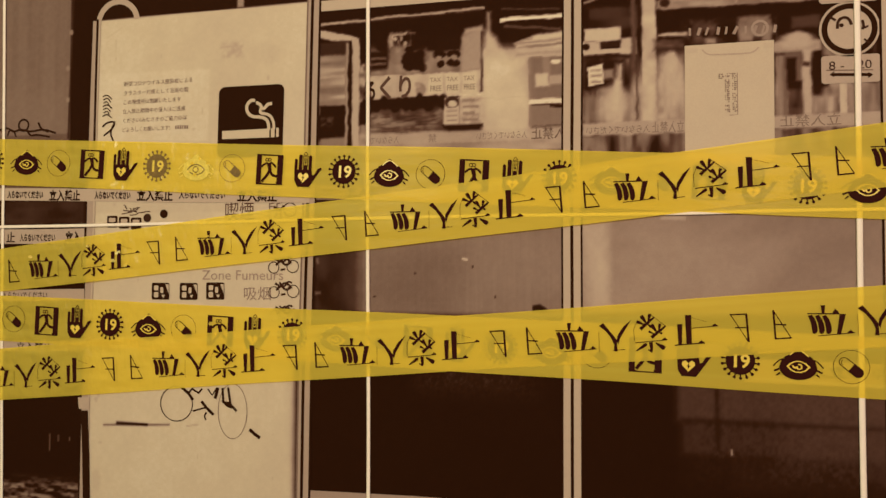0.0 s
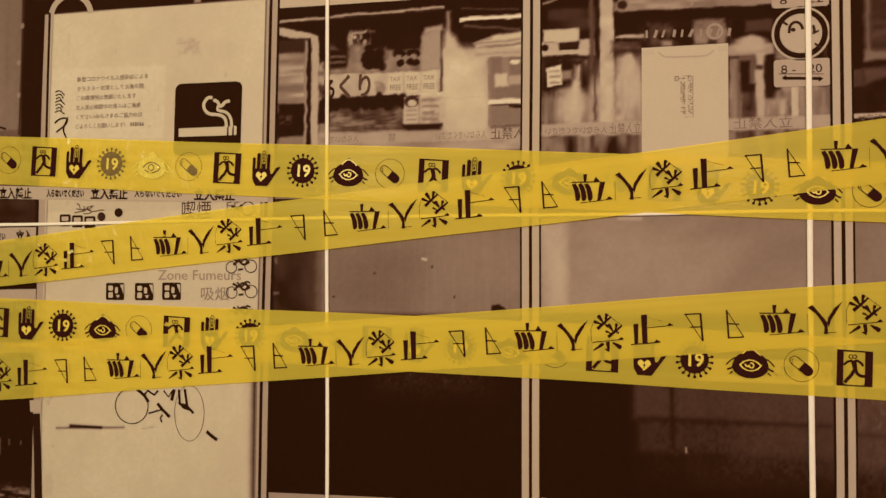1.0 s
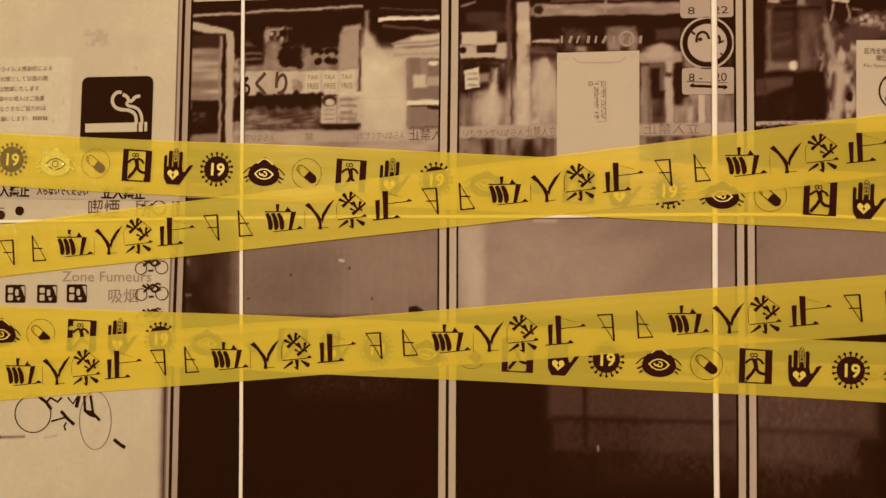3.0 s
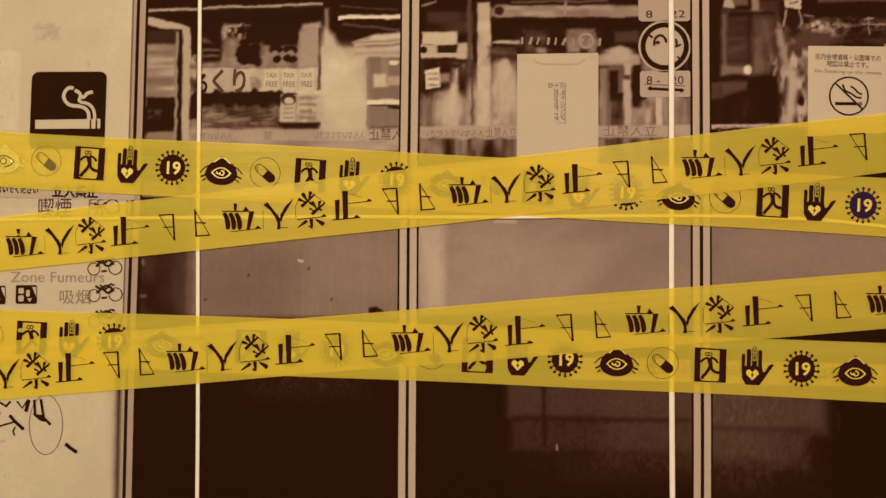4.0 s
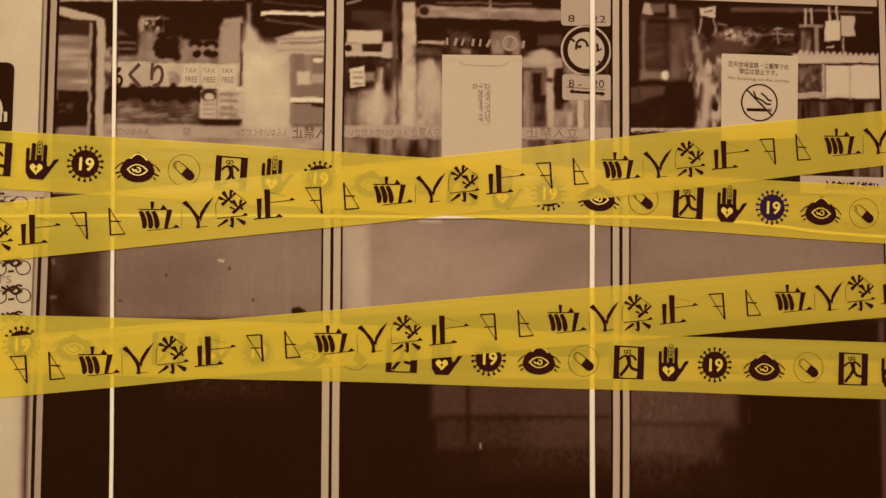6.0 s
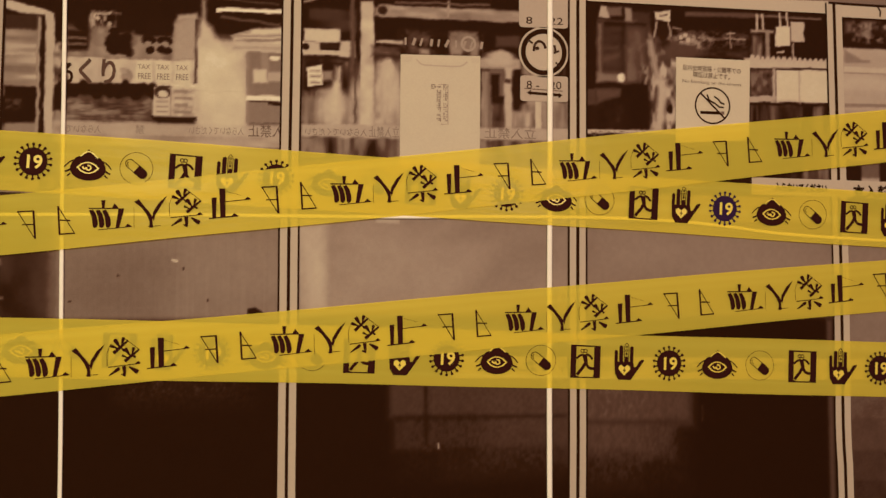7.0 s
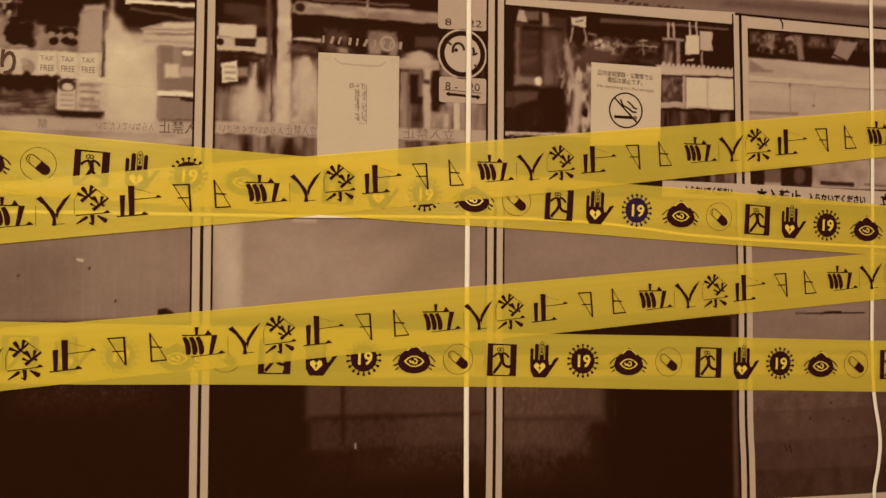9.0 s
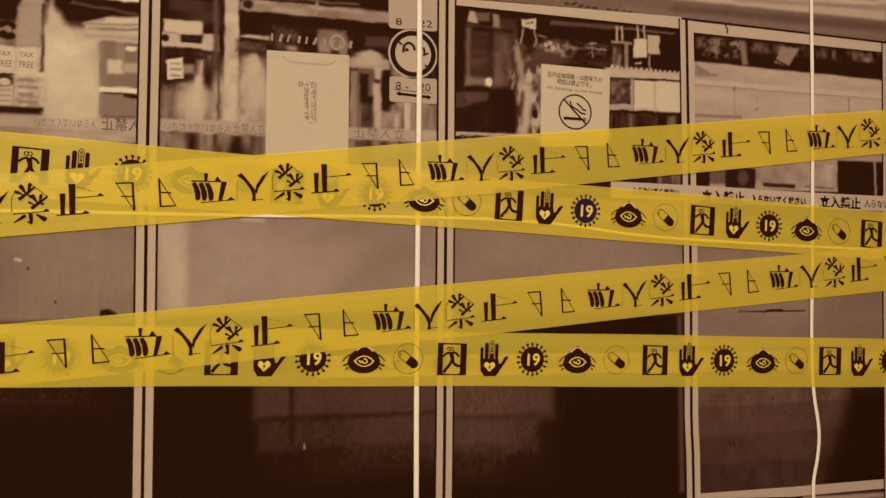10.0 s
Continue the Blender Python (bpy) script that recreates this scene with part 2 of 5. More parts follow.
for cx, cz, h in ((*(-1.013, 1.059), 0.016), (*(-0.994, 1.068), 0.006), (*(-0.970, 1.067), 0.004)):
    bar((cx, cz + h), (cx, cz - h), 0.003, 0.3, 0.003)
box((-0.635, 1.919), (-0.622, 1.864), 0.5)
# white board with grime
quad([(-0.929, 1.859), (-0.495, 1.863), (-0.511, 0.911), (-0.928, 0.878)], 0.78, 0.003)
g = quad([(-0.929, 1.859), (-0.495, 1.863), (-0.511, 0.911), (-0.928, 0.878)], None, 0.003)
lay(g * 0.5, 0.69 + 0.15 * value_noise(0.12, 0.16) + 0.05 * value_noise(0.02, 0.03))
quad([(-0.922, 1.757), (-0.688, 1.754), (-0.691, 1.621), (-0.923, 1.629)], 0.85, 0.006, 0.6)
streaks((-0.664, 1.801), (-0.624, 1.772), 0.55, 0.78, 0.008, 0.006, 0.012, 0.7)
bar((-0.667, 1.792), (-0.634, 1.793), 0.003, 0.60, 0.004, 0.7)
bar((-0.626, 1.793), (-0.629, 1.779), 0.003, 0.62, 0.004, 0.7)
bar((-0.653, 1.779), (-0.629, 1.780), 0.002, 0.66, 0.004, 0.7)
blob((-0.579, 1.776), 0.03, 0.02, 0.70, 0.4)
box((-0.933, 1.512), (-0.502, 1.492), 0.70, 0.006, 0.5)
bar((-0.899, 1.097), (-0.762, 1.103), 0.004, 0.35)
bar((-0.872, 1.102), (-0.806, 1.101), 0.006, 0.08)
blob((-0.912, 0.994), 0.01, 0.02, 0.66, 0.4)
for k in range(26):
    c = (rng.uniform((-0.921, 1.900)[0], (-0.525, 1.869)[0]), rng.uniform((-0.760, 0.983)[1], (-0.771, 1.824)[1]))
    blob(c, rng.uniform(0.001, 0.004), rng.uniform(0.001, 0.006), 0.62, 0.5)
bar((-0.902, 1.825), (-0.872, 1.842), 0.002, 0.7, 0.003, 0.6)
bar((-0.883, 1.821), (-0.884, 1.789), 0.002, 0.68, 0.003, 0.6)
bar((-0.728, 1.102), (-0.705, 1.106), 0.002, 0.5, 0.003, 0.7)
bar((-0.538, 1.304), (-0.519, 0.988), 0.010, 0.66, 0.02, 0.5)
ragged(0.0014, 0.014)
# first pane: door frame, shop lettering, posters, all seen in glass
box((-0.486, 1.887), (-0.048, 1.577), 0.045)
box((-0.481, 1.786), (-0.414, 1.598), 0.26, 0.01)
box((-0.479, 1.786), (-0.420, 1.756), 0.10, 0.012)
streaks((-0.476, 1.751), (-0.428, 1.654), 0.24, 0.36, 0.05, 0.02)
box((-0.479, 1.659), (-0.424, 1.611), 0.05, 0.006)
box((-0.479, 1.615), (-0.414, 1.587), 0.3, 0.01)
box((-0.430, 1.775), (-0.416, 1.608), 0.05)
quad([(-0.480, 1.812), (-0.406, 1.794), (-0.406, 1.782), (-0.480, 1.797)], 0.60)
box((-0.418, 1.792), (-0.403, 1.602), 0.52)
bar((-0.482, 1.820), (-0.182, 1.829), 0.005, 0.55)
bar((-0.390, 1.820), (-0.186, 1.825), 0.003, 0.12)
box((-0.383, 1.769), (-0.186, 1.722), 0.42, 0.012)
streaks((-0.384, 1.775), (-0.186, 1.722), 0.26, 0.52, 0.02, 0.02, 0.02, 0.6)
for k in range(3):
    c0 = (-0.360, 1.775)
    blob((c0[0] + 0.012 * k, c0[1] - 0.012 * k), 0.012, 0.010, 0.05)
blob((-0.339, 1.785), 0.012, 0.012, 0.5)
bar((-0.329, 1.796), (-0.302, 1.792), 0.005, 0.5)
quad([(-0.228, 1.770), (-0.214, 1.795), (-0.186, 1.799), (-0.186, 1.725), (-0.221, 1.725)], 0.46, 0.010)
box((-0.329, 1.794), (-0.251, 1.757), 0.05, 0.012)
box((-0.271, 1.791), (-0.223, 1.761), 0.045, 0.008)
bar((-0.254, 1.770), (-0.241, 1.770), 0.003, 0.28)
box((-0.383, 1.766), (-0.350, 1.734), 0.06, 0.008)
for cx, cz, r in ((*(-0.324, 1.751), 0.012), (*(-0.306, 1.744), 0.014), (*(-0.287, 1.751), 0.010), (*(-0.318, 1.738), 0.010), (*(-0.292, 1.735), 0.007)):
    blob((cx, cz), r, r, 0.05, 1, 0.4)
for cx, cz, w in ((*(-0.261, 1.753), 0.013), (*(-0.235, 1.753), 0.013), (*(-0.257, 1.737), 0.007), (*(-0.236, 1.738), 0.012)):
    blob((cx, cz), w, 0.0065, 0.05, 1, 0.3)
for cx, cz in ((-0.261, 1.747), (-0.235, 1.747)):
    blob((cx, cz), 0.006, 0.005, 0.46, 1, 0.6)
bar((-0.383, 1.753), (-0.354, 1.753), 0.004, 0.30)
bar((-0.383, 1.743), (-0.354, 1.744), 0.004, 0.30)
box((-0.388, 1.723), (-0.187, 1.683), 0.62, 0.004)
blob((-0.292, 1.695), 0.010, 0.012, 0.30, 1, 0.5)
blob((-0.298, 1.703), 0.006, 0.005, 0.42)
streaks((-0.388, 1.723), (-0.187, 1.683), 0.5, 0.68, 0.02, 0.02, 0.004, 0.5)
for k in range(3):
    c0 = (-0.278, 1.722)
    box((c0[0] + 0.029 * k, c0[1]), (c0[0] + 0.029 * k + 0.024, c0[1] - 0.036), 0.68, 0.003)
box((-0.190, 1.790), (-0.184, 1.683), 0.15, 0.003)
box((-0.401, 1.680), (-0.248, 1.653), 0.06, 0.005)
streaks((-0.401, 1.663), (-0.249, 1.622), 0.12, 0.45, 0.015, 0.02, 0.012, 0.9)
for k in range(4):
    c0 = (-0.400, 1.649)
    bar((c0[0], c0[1] - 0.007 * k), (c0[0] + 0.15, c0[1] - 0.007 * k), 0.002, 0.22, 0.002, 0.7)
box((-0.252, 1.685), (-0.178, 1.629), 0.70, 0.004)
streaks((-0.250, 1.685), (-0.178, 1.632), 0.56, 0.78, 0.010, 0.008, 0.006, 0.7)
blob((-0.241, 1.668), 0.007, 0.008, 0.12, 1, 0.5)
blob((-0.226, 1.673), 0.009, 0.008, 0.12, 1, 0.4)
blob((-0.232, 1.667), 0.008, 0.006, 0.74, 1, 0.5)
for cx, cz in ((-0.213, 1.677), (-0.190, 1.666), (-0.209, 1.647), (-0.190, 1.675), (-0.185, 1.646)):
    bar((cx - 0.008, cz), (cx + 0.006, cz), 0.004, 0.46, 0.006)
blob((-0.234, 1.675), 0.012, 0.006, 0.1, 1, 0.5)
bar((-0.255, 1.631), (-0.187, 1.629), 0.005, 0.07)
quad([(-0.187, 1.795), (-0.175, 1.806), (-0.160, 1.774), (-0.134, 1.752), (-0.108, 1.750), (-0.107, 1.581), (-0.185, 1.581)], 0.62, 0.012)
quad([(-0.177, 1.743), (-0.112, 1.739), (-0.111, 1.600), (-0.174, 1.599)], 0.68, 0.04, 0.8)
bar((-0.174, 1.821), (-0.176, 1.776), 0.006, 0.5, 0.010)
bar((-0.153, 1.731), (-0.126, 1.735), 0.006, 0.5, 0.005)
streaks((-0.186, 1.757), (-0.106, 1.581), 0.55, 0.72, 0.05, 0.03, 0.01, 0.7)
box((-0.185, 1.675), (-0.108, 1.674), 0.5, 0.004, 0.6)
quad([(-0.161, 1.832), (-0.049, 1.833), (-0.049, 1.775), (-0.142, 1.769)], 0.05, 0.012)
bar((-0.157, 1.806), (-0.049, 1.807), 0.007, 0.78)
bar((-0.149, 1.795), (-0.056, 1.784), 0.003, 0.3, 0.006)
bar((-0.154, 1.825), (-0.057, 1.818), 0.002, 0.25, 0.005)
quad([(-0.132, 1.765), (-0.097, 1.778), (-0.049, 1.781), (-0.049, 1.739), (-0.125, 1.752)], 0.68, 0.006)
quad([(-0.129, 1.754), (-0.097, 1.758), (-0.049, 1.754), (-0.049, 1.738), (-0.108, 1.737)], 0.60, 0.006)
bar((-0.130, 1.765), (-0.101, 1.773), 0.003, 0.5, 0.003)
bar((-0.126, 1.756), (-0.049, 1.762), 0.004, 0.38, 0.005)
box((-0.108, 1.739), (-0.049, 1.669), 0.38, 0.004)
box((-0.084, 1.739), (-0.073, 1.707), 0.5, 0.005, 0.6)
quad([(-0.097, 1.711), (-0.077, 1.712), (-0.075, 1.691), (-0.096, 1.689)], 0.66, 0.006)
blob((-0.063, 1.730), 0.008, 0.004, 0.75)
box((-0.075, 1.708), (-0.051, 1.693), 0.55, 0.005)
box((-0.108, 1.670), (-0.049, 1.661), 0.76, 0.003)
box((-0.108, 1.659), (-0.048, 1.624), 0.40, 0.004)
bar((-0.074, 1.657), (-0.050, 1.657), 0.005, 0.08)
streaks((-0.402, 1.621), (-0.048, 1.583), 0.44, 0.58, 0.06, 0.02, 0.006, 1)
box((-0.402, 1.623), (-0.048, 1.602), 0.56, 0.004, 0.7)
box((-0.401, 1.582), (-0.048, 1.461), 0.40, 0.01)
box((-0.474, 1.524), (-0.418, 1.504), 0.08, 0.006)
# grey middle of the first pane, black lower part
box((-0.482, 1.587), (-0.394, 1.304), 0.12, 0.01)
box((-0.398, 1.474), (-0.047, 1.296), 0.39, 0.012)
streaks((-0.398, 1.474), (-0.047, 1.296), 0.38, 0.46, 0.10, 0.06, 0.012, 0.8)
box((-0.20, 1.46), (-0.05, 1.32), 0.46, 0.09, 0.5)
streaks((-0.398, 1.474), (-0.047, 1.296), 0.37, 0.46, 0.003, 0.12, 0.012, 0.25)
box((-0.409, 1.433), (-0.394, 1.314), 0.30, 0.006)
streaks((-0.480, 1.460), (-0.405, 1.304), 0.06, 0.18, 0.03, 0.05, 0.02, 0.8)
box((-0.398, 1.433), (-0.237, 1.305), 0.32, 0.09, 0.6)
for p, q in (((-0.479, 1.407), (-0.478, 1.395)), ((-0.482, 1.345), (-0.472, 1.345))):
    bar(p, q, 0.005, 0.34, 0.005)
bar((-0.221, 1.4045), (-0.213, 1.402), 0.0035, 0.75, 0.003)
for cx, cz in ((-0.302, 1.380), (-0.375, 1.341), (-0.204, 1.391), (-0.164, 1.341)):
    blob((cx, cz), 0.0018, 0.0018, 0.16)
quad([(-0.104, 1.336), (-0.091, 1.328), (-0.045, 1.333), (-0.045, 1.318), (-0.102, 1.317)], 0.05, 0.004)
# window of the pictured door, light well and shop front in finer steps
box((-0.476, 1.787), (-0.422, 1.765), 0.12, 0.006)
streaks((-0.476, 1.765), (-0.427, 1.675), 0.36, 0.60, 0.06, 0.012, 0.006, 1)
bar((-0.476, 1.726), (-0.430, 1.727), 0.006, 0.58, 0.008, 0.8)
box((-0.475, 1.675), (-0.426, 1.620), 0.045, 0.004)
box((-0.474, 1.618), (-0.426, 1.601), 0.42, 0.006)
streaks((-0.473, 1.654), (-0.450, 1.639), 0.05, 0.30, 0.006, 0.006, 0.008, 0.8)
box((-0.428, 1.784), (-0.420, 1.601), 0.50, 0.004)
box((-0.423, 1.788), (-0.414, 1.601), 0.05, 0.004)
box((-0.416, 1.791), (-0.402, 1.600), 0.58, 0.004)
streaks((-0.402, 1.747), (-0.382, 1.680), 0.18, 0.60, 0.010, 0.012, 0.006, 0.9, 1.4)
box((-0.402, 1.679), (-0.383, 1.638), 0.06, 0.006)
streaks((-0.401, 1.638), (-0.382, 1.602), 0.40, 0.60, 0.02, 0.02, 0.006, 0.9)
streaks((-0.349, 1.779), (-0.313, 1.724), 0.36, 0.56, 0.014, 0.03, 0.012, 0.8)
streaks((-0.346, 1.797), (-0.313, 1.772), 0.05, 0.62, 0.006, 0.008, 0.012, 0.8, 2.0)
bar((-0.344, 1.793), (-0.316, 1.795), 0.003, 0.55, 0.004)
streaks((-0.325, 1.765), (-0.283, 1.725), 0.20, 0.52, 0.008, 0.008, 0.012, 0.6, 1.5)
for cx, cz, w in ((*(-0.312, 1.753), 0.012), (*(-0.295, 1.755), 0.010), (*(-0.314, 1.737), 0.010), (*(-0.300, 1.741), 0.014), (*(-0.289, 1.734), 0.009), (*(-0.313, 1.766), 0.008), (*(-0.321, 1.746), 0.006)):
    blob((cx, cz), w, 0.8 * w, 0.05, 1, 0.4)
box((-0.266, 1.786), (-0.224, 1.760), 0.06, 0.010)
streaks((-0.284, 1.760), (-0.270, 1.724), 0.40, 0.52, 0.02, 0.03, 0.01, 0.8)
quad([(-0.220, 1.781), (-0.188, 1.793), (-0.188, 1.723), (-0.223, 1.723)], 0.52, 0.010)
bar((-0.214, 1.792), (-0.186, 1.794), 0.006, 0.55, 0.008)
bar((-0.187, 1.788), (-0.187, 1.686), 0.003, 0.12, 0.004)
quad([(-0.185, 1.746), (-0.179, 1.809), (-0.173, 1.813), (-0.162, 1.778), (-0.131, 1.759), (-0.131, 1.734)], 0.64, 0.016)
streaks((-0.181, 1.764), (-0.109, 1.605), 0.58, 0.76, 0.05, 0.04, 0.02, 0.5)
bar((-0.130, 1.763), (-0.053, 1.769), 0.005, 0.44, 0.005, 0.8)
bar((-0.131, 1.745), (-0.053, 1.747), 0.004, 0.50, 0.005, 0.8)
for k in range(14):
    c0, c1 = (-0.391, 1.676), (-0.255, 1.676)
    u = k / 13 + 0.02 * math.sin(5 * k)
    blob((c0[0] + (c1[0] - c0[0]) * u, c0[1] - 0.004 * (k % 3)), 0.008, 0.009 + 0.004 * (k % 2), 0.05, 1, 0.5)
streaks((-0.385, 1.653), (-0.255, 1.629), 0.12, 0.50, 0.020, 0.004, 0.014, 0.7, 1.2)
# small poster with a dark round mark and rows of print
ragged(0.0004, 0.02)
box((-0.251, 1.679), (-0.188, 1.632), 0.62, 0.004)
streaks((-0.224, 1.679), (-0.188, 1.632), 0.46, 0.66, 0.008, 0.006, 0.004, 0.7)
blob((-0.238, 1.671), 0.013, 0.010, 0.12, 1, 0.4)
blob((-0.237, 1.668), 0.008, 0.006, 0.64, 1, 0.5)
bar((-0.225, 1.679), (-0.226, 1.632), 0.002, 0.44, 0.003)
for k in range(4):
    c0 = (-0.219, 1.673)
    bar((c0[0], c0[1] - 0.011 * k), (c0[0] + 0.020 + 0.006 * (k % 2), c0[1] - 0.011 * k), 0.004, 0.38, 0.005, 0.8)
for k in range(3):
    c0 = (-0.247, 1.656)
    bar((c0[0], c0[1] - 0.008 * k), (c0[0] + 0.018, c0[1] - 0.008 * k), 0.003, 0.42, 0.004, 0.8)
bar((-0.253, 1.629), (-0.185, 1.630), 0.005, 0.06, 0.004)
box((-0.520, 1.309), (-0.045, 0.950), 0.022, 0.02)
streaks((-0.30, 1.25), (-0.10, 1.180), 0.02, 0.16, 0.003, 0.004, 0.05, 0.8)
streaks((-0.25, 1.25), (-0.15, 1.200), 0.04, 0.20, 0.012, 0.010, 0.05, 0.6)
ragged(0.0014, 0.014)
# second pane: columns, shop front, signs seen in glass
box((-0.027, 1.890), (0.425, 1.574), 0.045)
streaks((-0.019, 1.735), (0.423, 1.574), 0.05, 0.50, 0.016, 0.09, 0.02, 1, 1.6)
streaks((0.037, 1.679), (0.139, 1.573), 0.26, 0.60, 0.020, 0.05, 0.03, 0.9, 1.4)
streaks((-0.017, 1.679), (0.027, 1.623), 0.16, 0.46, 0.008, 0.05, 0.01, 0.8)
box((-0.017, 1.740), (0.064, 1.729), 0.08, 0.01)
streaks((-0.010, 1.815), (0.069, 1.777), 0.03, 0.16, 0.05, 0.02)
bar((-0.018, 1.824), (0.008, 1.832), 0.004, 0.4)
box((-0.018, 1.781), (0.040, 1.760), 0.66, 0.005)
box((-0.023, 1.760), (0.010, 1.742), 0.60, 0.005)
box((0.040, 1.762), (0.064, 1.736), 0.60, 0.006)
box((-0.019, 1.745), (0.064, 1.737), 0.62, 0.003)
box((0.010, 1.758), (0.038, 1.747), 0.10, 0.005)
blob((-0.015, 1.751), 0.006, 0.005, 0.04)
box((0.057, 1.834), (0.064, 1.712), 0.26, 0.006)
box((-0.015, 1.728), (0.048, 1.684), 0.06, 0.012)
quad([(-0.013, 1.719), (0.012, 1.722), (0.012, 1.691), (-0.012, 1.687)], 0.74, 0.003)
box((0.012, 1.712), (0.029, 1.697), 0.45, 0.008)
blob((0.034, 1.650), 0.015, 0.030, 0.62, 0.9, 0.9)
bar((0.038, 1.719), (0.035, 1.665), 0.009, 0.58, 0.012)
bar((0.035, 1.693), (0.034, 1.626), 0.010, 0.66, 0.012)
for k in range(3):
    c0 = (-0.008, 1.712)
    bar((c0[0], c0[1] - 0.009 * k), (c0[0] + 0.016, c0[1] - 0.009 * k), 0.003, 0.4, 0.004)
blob((0.014, 1.637), 0.02, 0.012, 0.42, 0.8)
box((0.074, 1.830), (0.095, 1.605), 0.60, 0.006)
streaks((0.074, 1.806), (0.095, 1.605), 0.5, 0.72, 0.03, 0.02, 0.006, 0.7)
blob((0.118, 1.703), 0.014, 0.022, 0.55, 1, 0.8)
blob((0.122, 1.656), 0.024, 0.05, 0.50, 0.8, 1.0)
blob((0.107, 1.693), 0.010, 0.006, 0.5)
bar((0.119, 1.733), (0.122, 1.722), 0.006, 0.6)
box((0.096, 1.821), (0.139, 1.806), 0.45, 0.008)
quad([(0.103, 1.825), (0.338, 1.819), (0.338, 1.802), (0.103, 1.805)], 0.46, 0.005)
streaks((0.103, 1.823), (0.338, 1.804), 0.36, 0.56, 0.03, 0.01, 0.006, 0.8)
blob((0.109, 1.815), 0.008, 0.007, 0.1)
box((0.215, 1.835), (0.219, 1.806), 0.5, 0.003)
quad([(0.129, 1.832), (0.288, 1.831), (0.288, 1.827), (0.129, 1.828)], 0.3, 0.004)
box((0.222, 1.782), (0.264, 1.745), 0.42, 0.014)
streaks((0.139, 1.778), (0.273, 1.746), 0.10, 0.55, 0.010, 0.012, 0.02, 0.7, 1.5)
bar((0.105, 1.764), (0.150, 1.764), 0.004, 0.5, 0.005)
streaks((0.092, 1.754), (0.139, 1.740), 0.04, 0.3, 0.02, 0.012)
box((0.269, 1.741), (0.338, 1.724), 0.52, 0.006)
blob((0.306, 1.743), 0.018, 0.012, 0.52)
box((0.297, 1.779), (0.338, 1.760), 0.2, 0.01)
box((0.310, 1.730), (0.324, 1.620), 0.52, 0.005)
box((0.308, 1.722), (0.326, 1.702), 0.25, 0.006)
box((0.287, 1.724), (0.310, 1.657), 0.30, 0.008)
box((0.291, 1.677), (0.311, 1.638), 0.06, 0.006)
box((0.325, 1.713), (0.348, 1.667), 0.06, 0.008)
streaks((0.269, 1.666), (0.425, 1.625), 0.12, 0.5, 0.014, 0.06, 0.01, 0.8)
box((0.363, 1.672), (0.374, 1.611), 0.64, 0.003)
box((-0.021, 1.626), (0.425, 1.605), 0.55, 0.004)
streaks((-0.021, 1.604), (0.424, 1.569), 0.06, 0.42, 0.016, 0.06, 0.006, 1, 1.4)
box((-0.026, 1.567), (0.424, 1.471), 0.36, 0.01)
box((-0.026, 1.479), (0.421, 1.305), 0.42, 0.012)
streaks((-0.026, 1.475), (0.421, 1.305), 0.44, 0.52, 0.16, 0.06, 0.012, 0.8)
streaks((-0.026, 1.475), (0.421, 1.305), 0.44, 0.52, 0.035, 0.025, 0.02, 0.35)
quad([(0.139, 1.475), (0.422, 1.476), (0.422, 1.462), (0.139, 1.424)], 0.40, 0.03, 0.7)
# cloudy sheen and a glare strip on the pictured glass, put into its tones
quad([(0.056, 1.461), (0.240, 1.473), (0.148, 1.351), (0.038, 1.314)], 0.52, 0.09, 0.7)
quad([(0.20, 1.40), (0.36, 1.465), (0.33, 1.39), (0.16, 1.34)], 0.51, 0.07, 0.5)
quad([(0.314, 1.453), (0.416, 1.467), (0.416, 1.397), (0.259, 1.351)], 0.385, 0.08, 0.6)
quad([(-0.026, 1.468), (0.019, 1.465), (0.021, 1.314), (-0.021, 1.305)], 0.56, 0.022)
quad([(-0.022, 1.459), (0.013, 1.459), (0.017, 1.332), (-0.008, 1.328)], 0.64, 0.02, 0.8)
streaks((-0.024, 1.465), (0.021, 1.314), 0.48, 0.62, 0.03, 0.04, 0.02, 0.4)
bar((0.100, 1.470), (0.139, 1.469), 0.007, 0.56, 0.003)
# paler blurred figures of glass and columns
streaks((-0.024, 1.670), (0.072, 1.628), 0.30, 0.66, 0.012, 0.05, 0.012, 0.6)
streaks((0.095, 1.711), (0.137, 1.627), 0.40, 0.66, 0.010, 0.022, 0.016, 0.75)
blob((0.118, 1.720), 0.010, 0.016, 0.60, 0.9, 0.8)
blob((0.124, 1.684), 0.020, 0.040, 0.64, 0.7, 1.0)
blob((0.029, 1.655), 0.022, 0.030, 0.64, 0.7, 1.0)
bar((0.039, 1.720), (0.038, 1.628), 0.002, 0.62, 0.003, 0.7)
bar((0.066, 1.744), (0.065, 1.628), 0.003, 0.16, 0.004, 0.8)
bar((0.098, 1.762), (0.148, 1.762), 0.004, 0.62, 0.005)
box((0.145, 1.781), (0.221, 1.746), 0.06, 0.012)
streaks((0.151, 1.780), (0.192, 1.747), 0.05, 0.42, 0.010, 0.010, 0.02, 0.6, 1.4)
box((0.221, 1.775), (0.266, 1.746), 0.42, 0.010)
streaks((0.221, 1.783), (0.266, 1.746), 0.34, 0.52, 0.02, 0.012, 0.010, 0.6)
box((0.171, 1.753), (0.186, 1.745), 0.50, 0.008)
box((0.242, 1.751), (0.254, 1.742), 0.12, 0.008)
streaks((0.273, 1.720), (0.288, 1.627), 0.36, 0.62, 0.006, 0.06, 0.006, 0.8)
box((0.290, 1.715), (0.303, 1.676), 0.05, 0.006)
